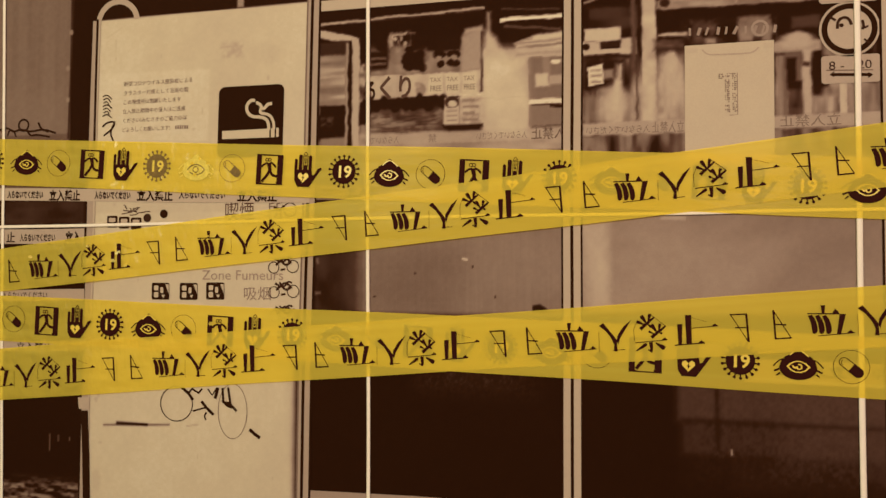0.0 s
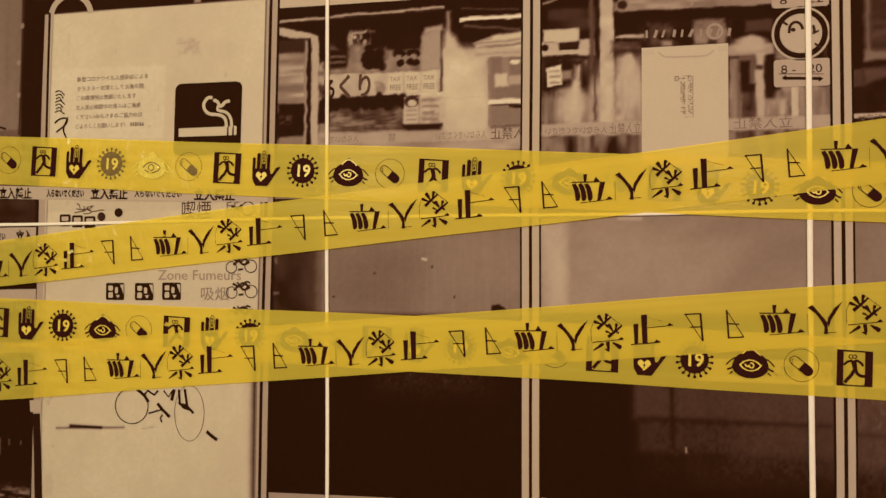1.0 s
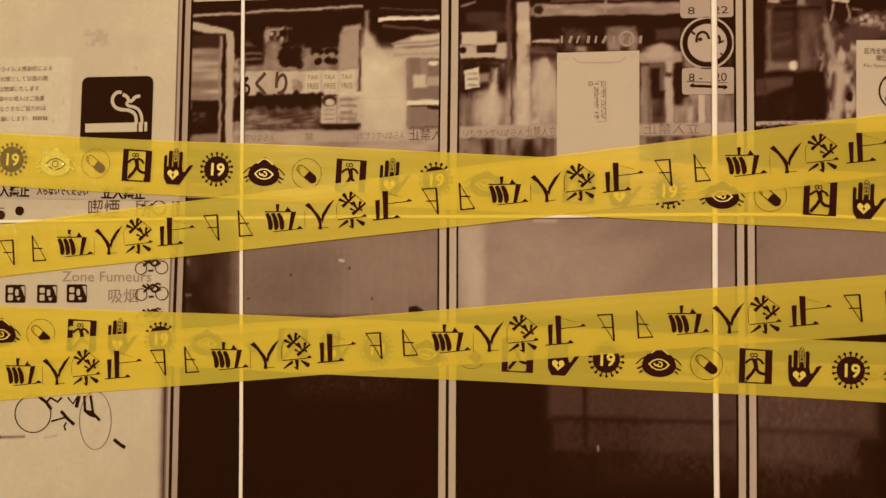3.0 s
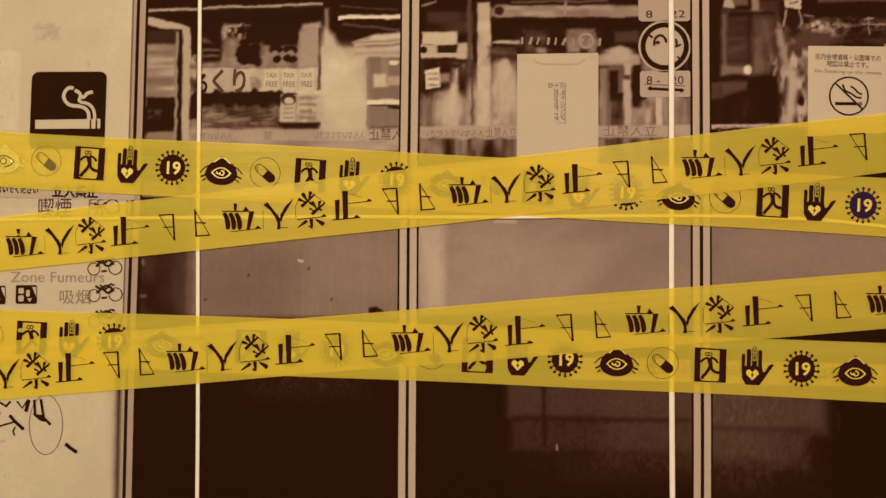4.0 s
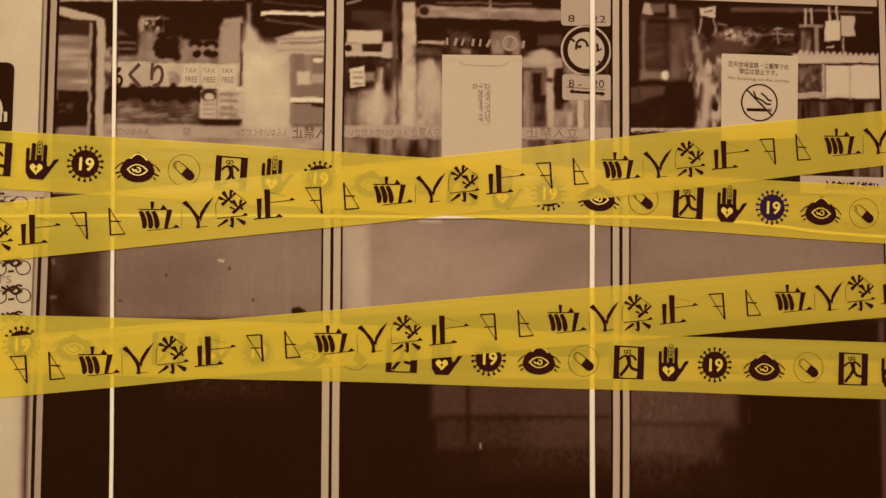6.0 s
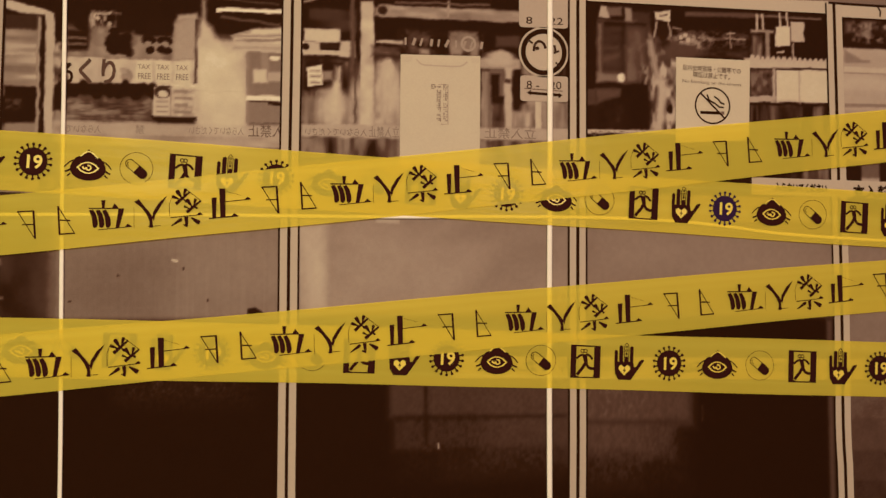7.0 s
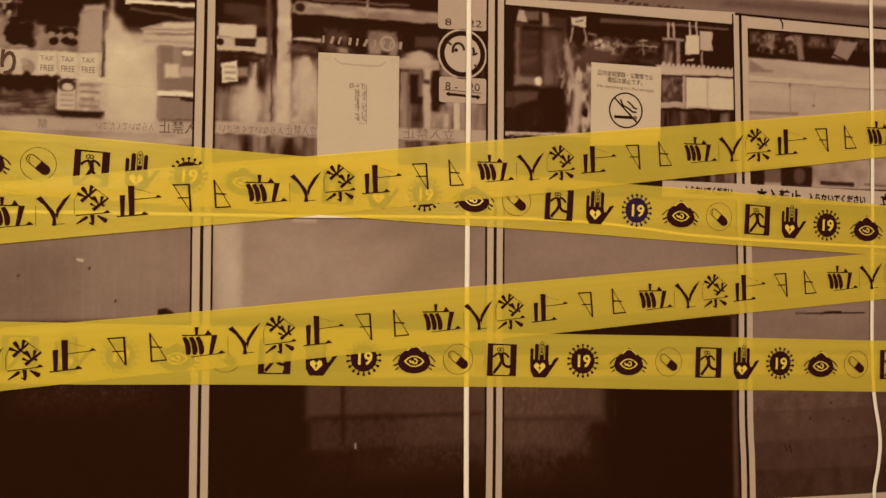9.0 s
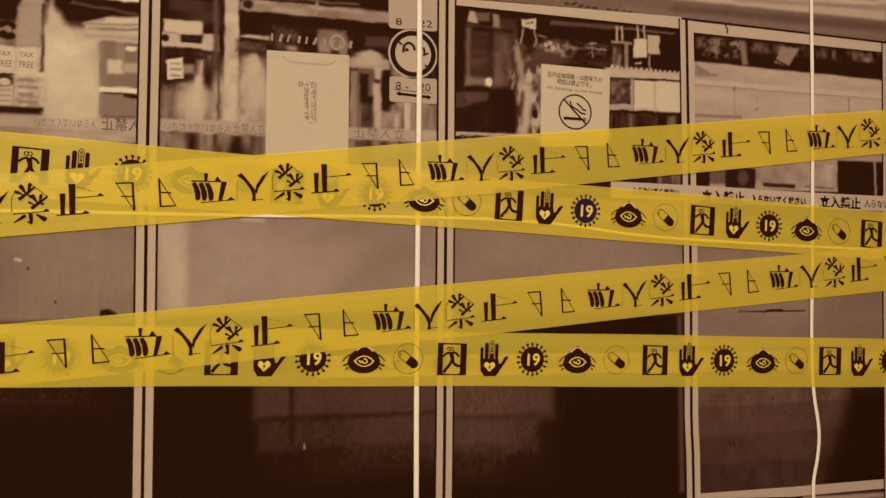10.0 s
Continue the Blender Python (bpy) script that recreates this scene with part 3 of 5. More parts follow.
box((0.313, 1.727), (0.324, 1.627), 0.58, 0.006)
bar((0.313, 1.705), (0.323, 1.704), 0.006, 0.15, 0.005)
box((0.326, 1.689), (0.338, 1.654), 0.07, 0.008)
streaks((0.326, 1.654), (0.358, 1.627), 0.40, 0.62, 0.010, 0.03, 0.01, 0.8)
streaks((0.373, 1.670), (0.419, 1.626), 0.36, 0.64, 0.010, 0.05, 0.008, 0.7)
blob((0.304, 1.742), 0.026, 0.012, 0.60, 0.8, 0.6)
ragged(0.0004, 0.02)
box((-0.036, 1.314), (0.423, 0.949), 0.022, 0.02)
box((0.122, 1.222), (0.428, 1.151), 0.19, 0.020)
box((0.128, 1.148), (0.428, 1.097), 0.125, 0.018)
box((0.208, 1.098), (0.428, 1.047), 0.065, 0.030)
box((0.286, 1.222), (0.428, 1.095), 0.23, 0.10, 0.7)
streaks((0.139, 1.211), (0.416, 1.049), 0.06, 0.24, 0.0045, 0.006, 0.06, 0.25)
bar((0.130, 1.150), (0.416, 1.148), 0.006, 0.09, 0.010, 0.8)
bar((0.181, 1.204), (0.183, 1.104), 0.007, 0.06, 0.010, 0.8)
bar((0.202, 1.108), (0.203, 1.098), 0.003, 0.5)
ragged(0.0014, 0.014)
# third pane: street furniture, boxes and wires seen in glass
box((0.436, 1.871), (0.887, 1.528), 0.045)
box((0.472, 1.814), (0.517, 1.713), 0.17, 0.010)
streaks((0.471, 1.751), (0.517, 1.724), 0.22, 0.40, 0.05, 0.008, 0.008, 0.9)
box((0.471, 1.810), (0.482, 1.709), 0.36, 0.010)
streaks((0.476, 1.806), (0.513, 1.713), 0.16, 0.32, 0.03, 0.02, 0.01, 0.8)
box((0.521, 1.830), (0.564, 1.714), 0.15, 0.012)
box((0.521, 1.812), (0.535, 1.712), 0.38, 0.014)
streaks((0.527, 1.800), (0.564, 1.714), 0.14, 0.34, 0.02, 0.02, 0.01, 0.8)
box((0.478, 1.836), (0.514, 1.821), 0.30, 0.006)
quad([(0.478, 1.838), (0.486, 1.837), (0.492, 1.817), (0.472, 1.816)], 0.56, 0.004)
box((0.519, 1.835), (0.531, 1.813), 0.46, 0.006)
box((0.474, 1.718), (0.517, 1.710), 0.40, 0.008)
bar((0.504, 1.716), (0.517, 1.719), 0.009, 0.70, 0.006)
quad([(0.456, 1.687), (0.507, 1.694), (0.507, 1.684), (0.456, 1.672)], 0.20, 0.010)
streaks((0.456, 1.675), (0.505, 1.642), 0.05, 0.26, 0.02, 0.012, 0.02, 0.8)
streaks((0.452, 1.668), (0.527, 1.631), 0.04, 0.16, 0.03, 0.03, 0.02, 0.8)
box((0.452, 1.810), (0.557, 1.631), 0.045, 0.006)
box((0.480, 1.802), (0.517, 1.721), 0.11, 0.016)
streaks((0.480, 1.802), (0.511, 1.721), 0.10, 0.22, 0.05, 0.010, 0.02, 0.8)
box((0.470, 1.807), (0.479, 1.708), 0.32, 0.010)
quad([(0.480, 1.749), (0.509, 1.756), (0.509, 1.752), (0.480, 1.742)], 0.28, 0.012, 0.8)
quad([(0.480, 1.766), (0.506, 1.768), (0.506, 1.764), (0.480, 1.761)], 0.24, 0.012, 0.8)
box((0.469, 1.723), (0.517, 1.707), 0.37, 0.010)
blob((0.512, 1.716), 0.0075, 0.0075, 0.76, 1, 0.5)
box((0.521, 1.806), (0.559, 1.708), 0.17, 0.014)
streaks((0.521, 1.802), (0.552, 1.708), 0.16, 0.32, 0.02, 0.03, 0.014, 0.8)
box((0.521, 1.766), (0.534, 1.709), 0.33, 0.020, 0.8)
quad([(0.539, 1.766), (0.559, 1.782), (0.559, 1.778), (0.542, 1.762)], 0.30, 0.012, 0.8)
streaks((0.546, 1.739), (0.559, 1.706), 0.08, 0.50, 0.010, 0.012, 0.012, 0.8, 1.6)
bar((0.554, 1.718), (0.555, 1.704), 0.004, 0.46, 0.004)
quad([(0.452, 1.694), (0.467, 1.696), (0.467, 1.670), (0.452, 1.665)], 0.20, 0.006)
quad([(0.468, 1.696), (0.511, 1.697), (0.508, 1.684), (0.468, 1.670)], 0.25, 0.010)
streaks((0.468, 1.667), (0.513, 1.636), 0.05, 0.20, 0.016, 0.016, 0.05, 0.7)
box((0.574, 1.769), (0.613, 1.627), 0.33, 0.02)
streaks((0.562, 1.791), (0.613, 1.627), 0.16, 0.66, 0.009, 0.02, 0.012, 0.8, 1.8)
bar((0.585, 1.715), (0.577, 1.625), 0.014, 0.58, 0.012)
blob((0.598, 1.664), 0.005, 0.008, 0.05)
bar((0.562, 1.783), (0.575, 1.714), 0.010, 0.5, 0.01)
quad([(0.570, 1.831), (0.600, 1.832), (0.598, 1.814), (0.572, 1.814)], 0.66, 0.003)
bar((0.579, 1.823), (0.593, 1.825), 0.003, 0.2)
bar((0.574, 1.812), (0.570, 1.786), 0.004, 0.5)
bar((0.594, 1.814), (0.600, 1.788), 0.004, 0.5)
blob((0.585, 1.795), 0.010, 0.016, 0.08)
blob((0.591, 1.773), 0.010, 0.010, 0.10)
streaks((0.612, 1.796), (0.662, 1.763), 0.05, 0.66, 0.005, 0.005, 0.014, 0.55, 2.2)
for k in range(3):
    c0 = (0.635, 1.782)
    blob((c0[0], c0[1]), 0.012 - 0.004 * k, 0.010 - 0.003 * k, (0.5, 0.08, 0.55)[k], 0.8, 0.4)
bar((0.662, 1.785), (0.732, 1.788), 0.0025, 0.55, 0.003)
bar((0.705, 1.800), (0.706, 1.772), 0.002, 0.50, 0.003)
streaks((0.605, 1.793), (0.669, 1.763), 0.08, 0.55, 0.010, 0.008, 0.02, 0.8, 1.5)
bar((0.642, 1.787), (0.730, 1.788), 0.003, 0.40, 0.005)
streaks((0.626, 1.796), (0.735, 1.776), 0.04, 0.5, 0.006, 0.005, 0.02, 0.45, 2.0)
streaks((0.610, 1.767), (0.739, 1.753), 0.05, 0.22, 0.02, 0.01, 0.02, 0.8)
bar((0.704, 1.798), (0.707, 1.770), 0.002, 0.4, 0.003)
bar((0.699, 1.796), (0.714, 1.798), 0.003, 0.5, 0.003)
bar((0.602, 1.804), (0.619, 1.802), 0.003, 0.45, 0.004)
for k in range(5):
    c0 = (0.624, 1.784)
    blob((c0[0] + 0.007 * math.cos(1.3 * k), c0[1] + 0.008 * math.sin(1.3 * k)), 0.004, 0.004, 0.62, 0.9)
blob((0.616, 1.762), 0.03, 0.016, 0.22)
bar((0.625, 1.828), (0.763, 1.830), 0.008, 0.26, 0.006)
bar((0.752, 1.831), (0.872, 1.828), 0.004, 0.34, 0.004)
for cx, cz in ((0.754, 1.818), (0.764, 1.819), (0.795, 1.822), (0.809, 1.823)):
    bar((cx, cz + 0.015), (cx, cz - 0.014), 0.004, 0.60)
box((0.743, 1.805), (0.784, 1.800), 0.5, 0.005)
bar((0.772, 1.803), (0.774, 1.752), 0.009, 0.45, 0.006)
streaks((0.743, 1.795), (0.763, 1.753), 0.1, 0.45, 0.010, 0.02)
box((0.787, 1.813), (0.814, 1.778), 0.70, 0.003)
box((0.815, 1.822), (0.840, 1.786), 0.60, 0.003)
bar((0.790, 1.767), (0.802, 1.768), 0.004, 0.6)
bar((0.819, 1.784), (0.819, 1.753), 0.004, 0.5)
quad([(0.730, 1.755), (0.885, 1.755), (0.885, 1.742), (0.730, 1.738)], 0.62, 0.003)
for k in range(15):
    c0, c1 = (0.745, 1.755), (0.880, 1.753)
    u = k / 14
    blob((c0[0] + (c1[0] - c0[0]) * u, c0[1] + (c1[1] - c0[1]) * u), 0.004, 0.006, 0.60, 1, 0.6)
box((0.739, 1.737), (0.788, 1.690), 0.14, 0.004)
streaks((0.741, 1.735), (0.780, 1.692), 0.08, 0.45, 0.008, 0.012, 0.006, 0.7)
box((0.781, 1.738), (0.787, 1.680), 0.55, 0.003)
quad([(0.736, 1.690), (0.788, 1.692), (0.788, 1.680), (0.736, 1.679)], 0.55, 0.003)
quad([(0.788, 1.736), (0.885, 1.738), (0.885, 1.681), (0.788, 1.680)], 0.70, 0.003)
bar((0.831, 1.737), (0.831, 1.678), 0.003, 0.56)
streaks((0.739, 1.675), (0.884, 1.528), 0.03, 0.35, 0.010, 0.08, 0.006, 1, 1.2)
box((0.786, 1.678), (0.831, 1.527), 0.06, 0.02, 0.7)
box((0.442, 1.627), (0.653, 1.620), 0.60, 0.003)
box((0.442, 1.611), (0.653, 1.523), 0.20, 0.01)
box((0.443, 1.517), (0.891, 1.471), 0.52, 0.006)
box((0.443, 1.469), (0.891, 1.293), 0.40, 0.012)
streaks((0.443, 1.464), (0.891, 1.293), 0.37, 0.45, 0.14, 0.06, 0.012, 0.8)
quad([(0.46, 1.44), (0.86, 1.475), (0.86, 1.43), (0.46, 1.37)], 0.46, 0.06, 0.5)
ragged(0.0004, 0.02)
box((0.443, 1.310), (0.892, 0.888), 0.022, 0.018)
box((0.428, 1.215), (0.632, 1.130), 0.23, 0.035)
box((0.428, 1.137), (0.601, 1.075), 0.16, 0.035)
box((0.428, 1.085), (0.544, 1.024), 0.065, 0.035)
box((0.428, 1.215), (0.549, 1.084), 0.28, 0.08, 0.6)
streaks((0.448, 1.199), (0.622, 1.030), 0.08, 0.32, 0.0045, 0.008, 0.06, 0.25)
bar((0.450, 1.137), (0.627, 1.133), 0.007, 0.13, 0.012, 0.8)
bar((0.651, 1.162), (0.651, 1.135), 0.002, 0.2)
bar((0.880, 1.304), (0.884, 0.98), 0.010, 0.24, 0.012)
ragged(0.0008, 0.014)
# fourth pane: road bridge seen in glass
box((0.895, 1.957), (1.443, 1.542), 0.55)
streaks((0.909, 1.788), (1.445, 1.705), 0.54, 0.62, 0.10, 0.02, 0.006, 0.8)
quad([(0.909, 1.841), (1.446, 1.845), (1.445, 1.768), (0.909, 1.780)], 0.06, 0.005)
streaks((0.916, 1.825), (1.334, 1.805), 0.04, 0.36, 0.012, 0.02, 0.012, 0.8, 1.5)
quad([(1.102, 1.822), (1.141, 1.820), (1.117, 1.783), (1.084, 1.788)], 0.46, 0.005)
bar((1.015, 1.822), (1.020, 1.783), 0.010, 0.34, 0.006)
bar((0.955, 1.817), (0.959, 1.787), 0.008, 0.26, 0.006)
streaks((0.930, 1.826), (1.010, 1.790), 0.06, 0.50, 0.010, 0.008, 0.01, 0.7, 1.6)
quad([(0.914, 1.777), (0.950, 1.756), (0.914, 1.756)], 0.42, 0.008)
bar((1.013, 1.825), (1.021, 1.780), 0.012, 0.40, 0.008)
bar((1.047, 1.789), (1.079, 1.787), 0.004, 0.05)
bar((1.087, 1.794), (1.122, 1.781), 0.003, 0.05)
blob((1.300, 1.809), 0.008, 0.005, 0.4)
bar((0.916, 1.755), (0.961, 1.756), 0.004, 0.42, 0.005)
bar((0.913, 1.741), (1.445, 1.736), 0.010, 0.62, 0.003)
bar((0.913, 1.735), (1.445, 1.730), 0.002, 0.46, 0.003)
bar((0.997, 1.736), (0.997, 1.680), 0.003, 0.30)
bar((1.255, 1.732), (1.255, 1.694), 0.003, 0.42)
bar((1.048, 1.720), (1.046, 1.695), 0.002, 0.4)
blob((1.046, 1.696), 0.003, 0.003, 0.05)
bar((0.913, 1.677), (1.014, 1.679), 0.006, 0.08, 0.004)
streaks((0.908, 1.728), (1.20, 1.66), 0.56, 0.62, 0.10, 0.03, 0.012, 0.7)
box((0.908, 1.669), (1.444, 1.594), 0.52, 0.01)
box((0.908, 1.581), (1.443, 1.551), 0.30, 0.006)
box((0.913, 1.572), (0.943, 1.542), 0.06, 0.005)
box((0.977, 1.583), (1.041, 1.544), 0.08, 0.005)
blob((1.015, 1.564), 0.012, 0.015, 0.3, 0.7)
streaks((1.043, 1.596), (1.227, 1.547), 0.42, 0.58, 0.03, 0.03, 0.006, 1)
bar((1.058, 1.552), (1.131, 1.551), 0.007, 0.10, 0.004)
bar((1.152, 1.552), (1.218, 1.549), 0.003, 0.3, 0.004)
box((1.228, 1.605), (1.443, 1.541), 0.05, 0.004)
bar((1.316, 1.606), (1.318, 1.538), 0.006, 0.45)
box((0.908, 1.492), (1.440, 1.226), 0.40, 0.012)
streaks((0.907, 1.429), (1.440, 1.226), 0.35, 0.44, 0.14, 0.06, 0.012, 0.8)
bar((1.005, 1.311), (1.151, 1.310), 0.002, 0.08, 0.002)
bar((1.057, 1.310), (1.101, 1.312), 0.004, 0.06, 0.002)
quad([(0.914, 1.240), (1.440, 1.249), (1.436, 0.839), (0.918, 0.885)], 0.315, 0.01)
quad([(0.914, 1.133), (1.439, 1.135), (1.436, 0.839), (0.918, 0.885)], 0.265, 0.006)
quad([(0.913, 1.079), (1.438, 1.080), (1.436, 0.839), (0.918, 0.885)], 0.195, 0.006)
quad([(0.913, 1.027), (1.438, 1.021), (1.436, 0.839), (0.918, 0.885)], 0.14, 0.006)
streaks((0.918, 1.171), (1.220, 0.957), 0.08, 0.25, 0.02, 0.03, 0.02, 0.30)
streaks((0.914, 1.215), (1.30, 0.957), 0.10, 0.34, 0.003, 0.003, 0.02, 0.10)
quad([(1.255, 1.165), (1.439, 1.170), (1.437, 0.930), (1.185, 0.945)], 0.018, 0.07)
for cx, cz in ((1.078, 1.144), (1.035, 1.116), (1.103, 1.114), (1.115, 1.109), (1.149, 1.060), (1.226, 1.097)):
    blob((cx, cz), 0.0018, 0.0025, 0.10)
bar((0.980, 1.073), (0.987, 1.058), 0.002, 0.05)
bar((0.990, 1.071), (0.996, 1.057), 0.0025, 0.05)
# beam above the two far panes, ground below
quad([(0.445, 1.931), (1.448, 2.037), (1.446, 1.841), (0.896, 1.851)], 0.34, 0.003)
quad([(0.445, 1.931), (0.896, 1.978), (0.896, 1.857), (0.478, 1.857)], 0.34, 0.003)
quad([(1.124, 2.003), (1.448, 2.037), (1.447, 1.914), (1.123, 1.912)], 0.55, 0.02)
streaks((0.653, 1.932), (1.447, 1.908), 0.3, 0.5, 0.12, 0.01, 0.02, 0.35)
streaks((1.098, 1.978), (1.447, 1.920), 0.40, 0.66, 0.05, 0.012, 0.02, 0.6)
quad([(0.783, 1.920), (1.347, 1.975), (1.346, 1.892), (0.872, 1.892)], 0.60, 0.008)
streaks((0.977, 1.939), (1.346, 1.911), 0.46, 0.66, 0.05, 0.006, 0.02, 0.7, 1.3)
quad([(0.872, 1.882), (1.346, 1.885), (1.346, 1.864), (0.851, 1.867)], 0.27, 0.012, 0.8)
quad([(0.999, 1.907), (1.346, 1.921), (1.346, 1.914), (0.999, 1.900)], 0.40, 0.012, 0.6)
quad([(0.770, 1.861), (1.346, 1.854), (1.346, 1.867), (0.770, 1.870)], 0.42, 0.016, 0.5)
for k in range(11):
    c0, c1 = (0.657, 1.865), (0.793, 1.858)
    u = k / 10
    p = (c0[0] + (c1[0] - c0[0]) * u, c0[1] + (c1[1] - c0[1]) * u + 0.002 * math.sin(2.2 * k))
    bar((p[0] - 0.005, p[1] - 0.002 * (k % 2)), (p[0] + 0.004, p[1] + 0.003 * math.sin(k)), 0.003, 0.08, 0.003, 0.9)
quad([(0.918, 0.964), (1.437, 0.950), (1.435, 0.816), (0.917, 0.865)], 0.12, 0.004)
bar((1.143, 0.947), (1.437, 0.939), 0.010, 0.5, 0.006)
ink = np.where((ink > 0.46) & (XX > (-0.481, 1.563)[0]), ink + (ink - 0.46) * 0.42, ink)
ink = np.clip(ink + (value_noise(0.006, 0.006) - 0.5) * 0.03 * (0.3 + ink), 0.005, 1)

# ---- the mural: one pasted photo print with its pictured parts ----
mural = tagged(new("photo_mural"), "large sepia photo print of glazed smoking shelter pasted on wall", "mural")
mural.location = (0, 0, 0)


def sheet_box(name, x0, x1, z0, z1, y0, y1, tone, label):
    v = [(x, y, z) for x in (x0, x1) for y in (y0, y1) for z in (z0, z1)]
    f = [(0, 1, 3, 2), (4, 6, 7, 5), (0, 4, 5, 1), (2, 3, 7, 6), (0, 2, 6, 4), (1, 5, 7, 3)]
    return mesh_object(name, v, f, PRINT, mural, tone, label)


sheet_box("backing_sheet", -1.9, 2.1, 0.45, 2.45, 1.1012, 1.1115, 0.05, "dark backing sheet of the mural")


def print_field(name, x0, x1, label):
    """One printed field between two uprights, its tones taken from the picture."""
    i0, i1 = np.searchsorted(GX, x0), np.searchsorted(GX, x1)
    xs, zs, t = XX[:, i0:i1 + 1], ZZ[:, i0:i1 + 1], ink[:, i0:i1 + 1]
    r, c = xs.shape
    co = np.stack([xs, np.full_like(xs, WALL), zs], 2).reshape(-1, 3)
    k = np.arange(r * c).reshape(r, c)
    f = np.stack([k[:-1, :-1], k[:-1, 1:], k[1:, 1:], k[1:, :-1]], 2).reshape(-1, 4)
    me = bpy.data.meshes.new(name)
    me.vertices.add(len(co))
    me.vertices.foreach_set("co", co.ravel())
    me.loops.add(f.size)
    me.loops.foreach_set("vertex_index", f.ravel().astype(np.int32))
    me.polygons.add(len(f))
    me.polygons.foreach_set("loop_start", np.arange(0, f.size, 4, dtype=np.int32))
    me.update(calc_edges=True)
    at = me.attributes.new("tone", "FLOAT", "POINT")
    at.data.foreach_set("value", t.ravel().astype(np.float32))
    me.materials.append(PRINT)
    ob = new(name, me)
    ob.parent = mural
    return tagged(ob, label)


XS = [-1.24, (-0.931, 1.415)[0], (-0.501, 1.414)[0], (-0.035, 1.415)[0], (0.436, 1.416)[0], (0.896, 1.418)[0], 1.45]
print_field("margin_print", XS[0], XS[1], "grey wall and black gap beside the board")
board = print_field("notice_board", XS[1], XS[2], "cream notice board with grime and pen scrawls")
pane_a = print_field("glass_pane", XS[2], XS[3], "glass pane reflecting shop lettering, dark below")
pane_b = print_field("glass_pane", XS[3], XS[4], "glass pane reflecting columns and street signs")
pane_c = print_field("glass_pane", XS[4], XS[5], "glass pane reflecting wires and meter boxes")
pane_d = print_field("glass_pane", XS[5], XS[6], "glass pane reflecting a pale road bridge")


def wobble_strip(p, q, w, amp, seed, n=40):
    """A long pictured strip from p to q that wanders a little."""
    r = random.Random(seed)
    ph = [r.uniform(0, 6.28) for _ in range(3)]
    d = np.subtract(q, p)
    k = np.array((-d[1], d[0])) / math.hypot(*d)
    out = []
    for i in range(n + 1):
        t = i / n
        o = amp * (math.sin(5 * t + ph[0]) + 0.5 * math.sin(11 * t + ph[1]))
        c = np.add(p, d * t) + k * o
        out.append((tuple(c + k * w / 2), tuple(c - k * w / 2)))
    return [[a, b, e, f] for (a, b), (f, e) in zip(out, out[1:])]


def upright(top, bottom, strips, seed, label):
    """A pictured aluminium upright: strips of (offset, width, tone) on its line."""
    p = None
    for i, (o, w, tone) in enumerate(strips):
        if isinstance(bottom, list):
            q = path_strip([(x + o, z) for x, z in [top] + bottom], w)
        else:
            q = wobble_strip((top[0] + o, top[1]), (bottom[0] + o, bottom[1]), w, 0.0008, seed)
        ob = flat("upright" if p is None else "bead", q, 0.0006 + 0.0004 * (i > 0), PRINT, mural if p is None else p, tone, label if p is None else "")
        p = p or ob


upright((-0.486, 1.927), (-0.504, 0.931), [(0, 0.026, 0.58), (-0.0115, 0.003, 0.36), (-0.0025, 0.0055, 0.05), (0.012, 0.004, 0.05)], 3, "grey metal upright edged with dark seams")
upright((-0.037, 1.889), (-0.040, 0.968), [(0, 0.032, 0.67), (0, 0.005, 0.05), (-0.0155, 0.003, 0.05), (0.0155, 0.003, 0.05)], 4, "pale aluminium upright with dark centre seam")
upright((0.438, 1.893), (0.433, 0.967), [(0, 0.032, 0.67), (0, 0.0055, 0.05), (-0.0155, 0.0035, 0.05), (0.0150, 0.003, 0.05)], 5, "pale aluminium upright with dark centre seam")
upright((0.895, 1.857), [(0.898, 1.682), (0.903, 1.366), (0.903, 1.167), (0.903, 1.126), (0.904, 1.089), (0.906, 1.053), (0.907, 1.000), (0.908, 0.907)], [(0, 0.029, 0.68), (0, 0.0055, 0.05), (-0.015, 0.003, 0.05)], 6, "pale aluminium upright with dark centre seam")
upright((1.344, 1.845), (1.343, 0.869), [(0, 0.018, 0.63), (-0.010, 0.003, 0.05)], 8, "pale aluminium upright at the far pane")
upright((-0.924, 1.859), (-0.939, 0.940), [(0, 0.018, 0.58), (-0.0100, 0.003, 0.05), (0.0062, 0.0035, 0.68)], 9, "narrow metal edge of the notice board")

flat("seam", path_strip([(-0.922, 1.862), (-0.924, 1.74), (-0.926, 1.58)], 0.0048), 0.0012, PRINT, mural, 0.05)

flat("seam", path_strip([(-0.938, 1.122), (-0.934, 1.044), (-0.931, 0.956)], 0.0150), 0.0014, PRINT, mural, 0.06)
flat("bracket", [[(-0.952, 1.146), (-0.929, 1.147), (-0.928, 1.124), (-0.950, 1.125)]], 0.0014, PRINT, mural, 0.64)

# rails
flat("top_rail", [[(-0.487, 1.844), (-0.487, 1.863), (-0.048, 1.860), (-0.048, 1.845)]], 0.0005, PRINT, mural, 0.69, "pale top rail of a pane")
flat("top_rail", [[(0.449, 1.844), (0.449, 1.858), (0.478, 1.856), (0.885, 1.860), (0.885, 1.838)]], 0.0005, PRINT, mural, 0.69, "pale top rail of a pane")
flat("top_rail", [[(0.906, 1.833), (0.904, 1.854), (1.343, 1.846), (1.343, 1.827)]], 0.0005, PRINT, mural, 0.69, "pale top rail with a small crack")
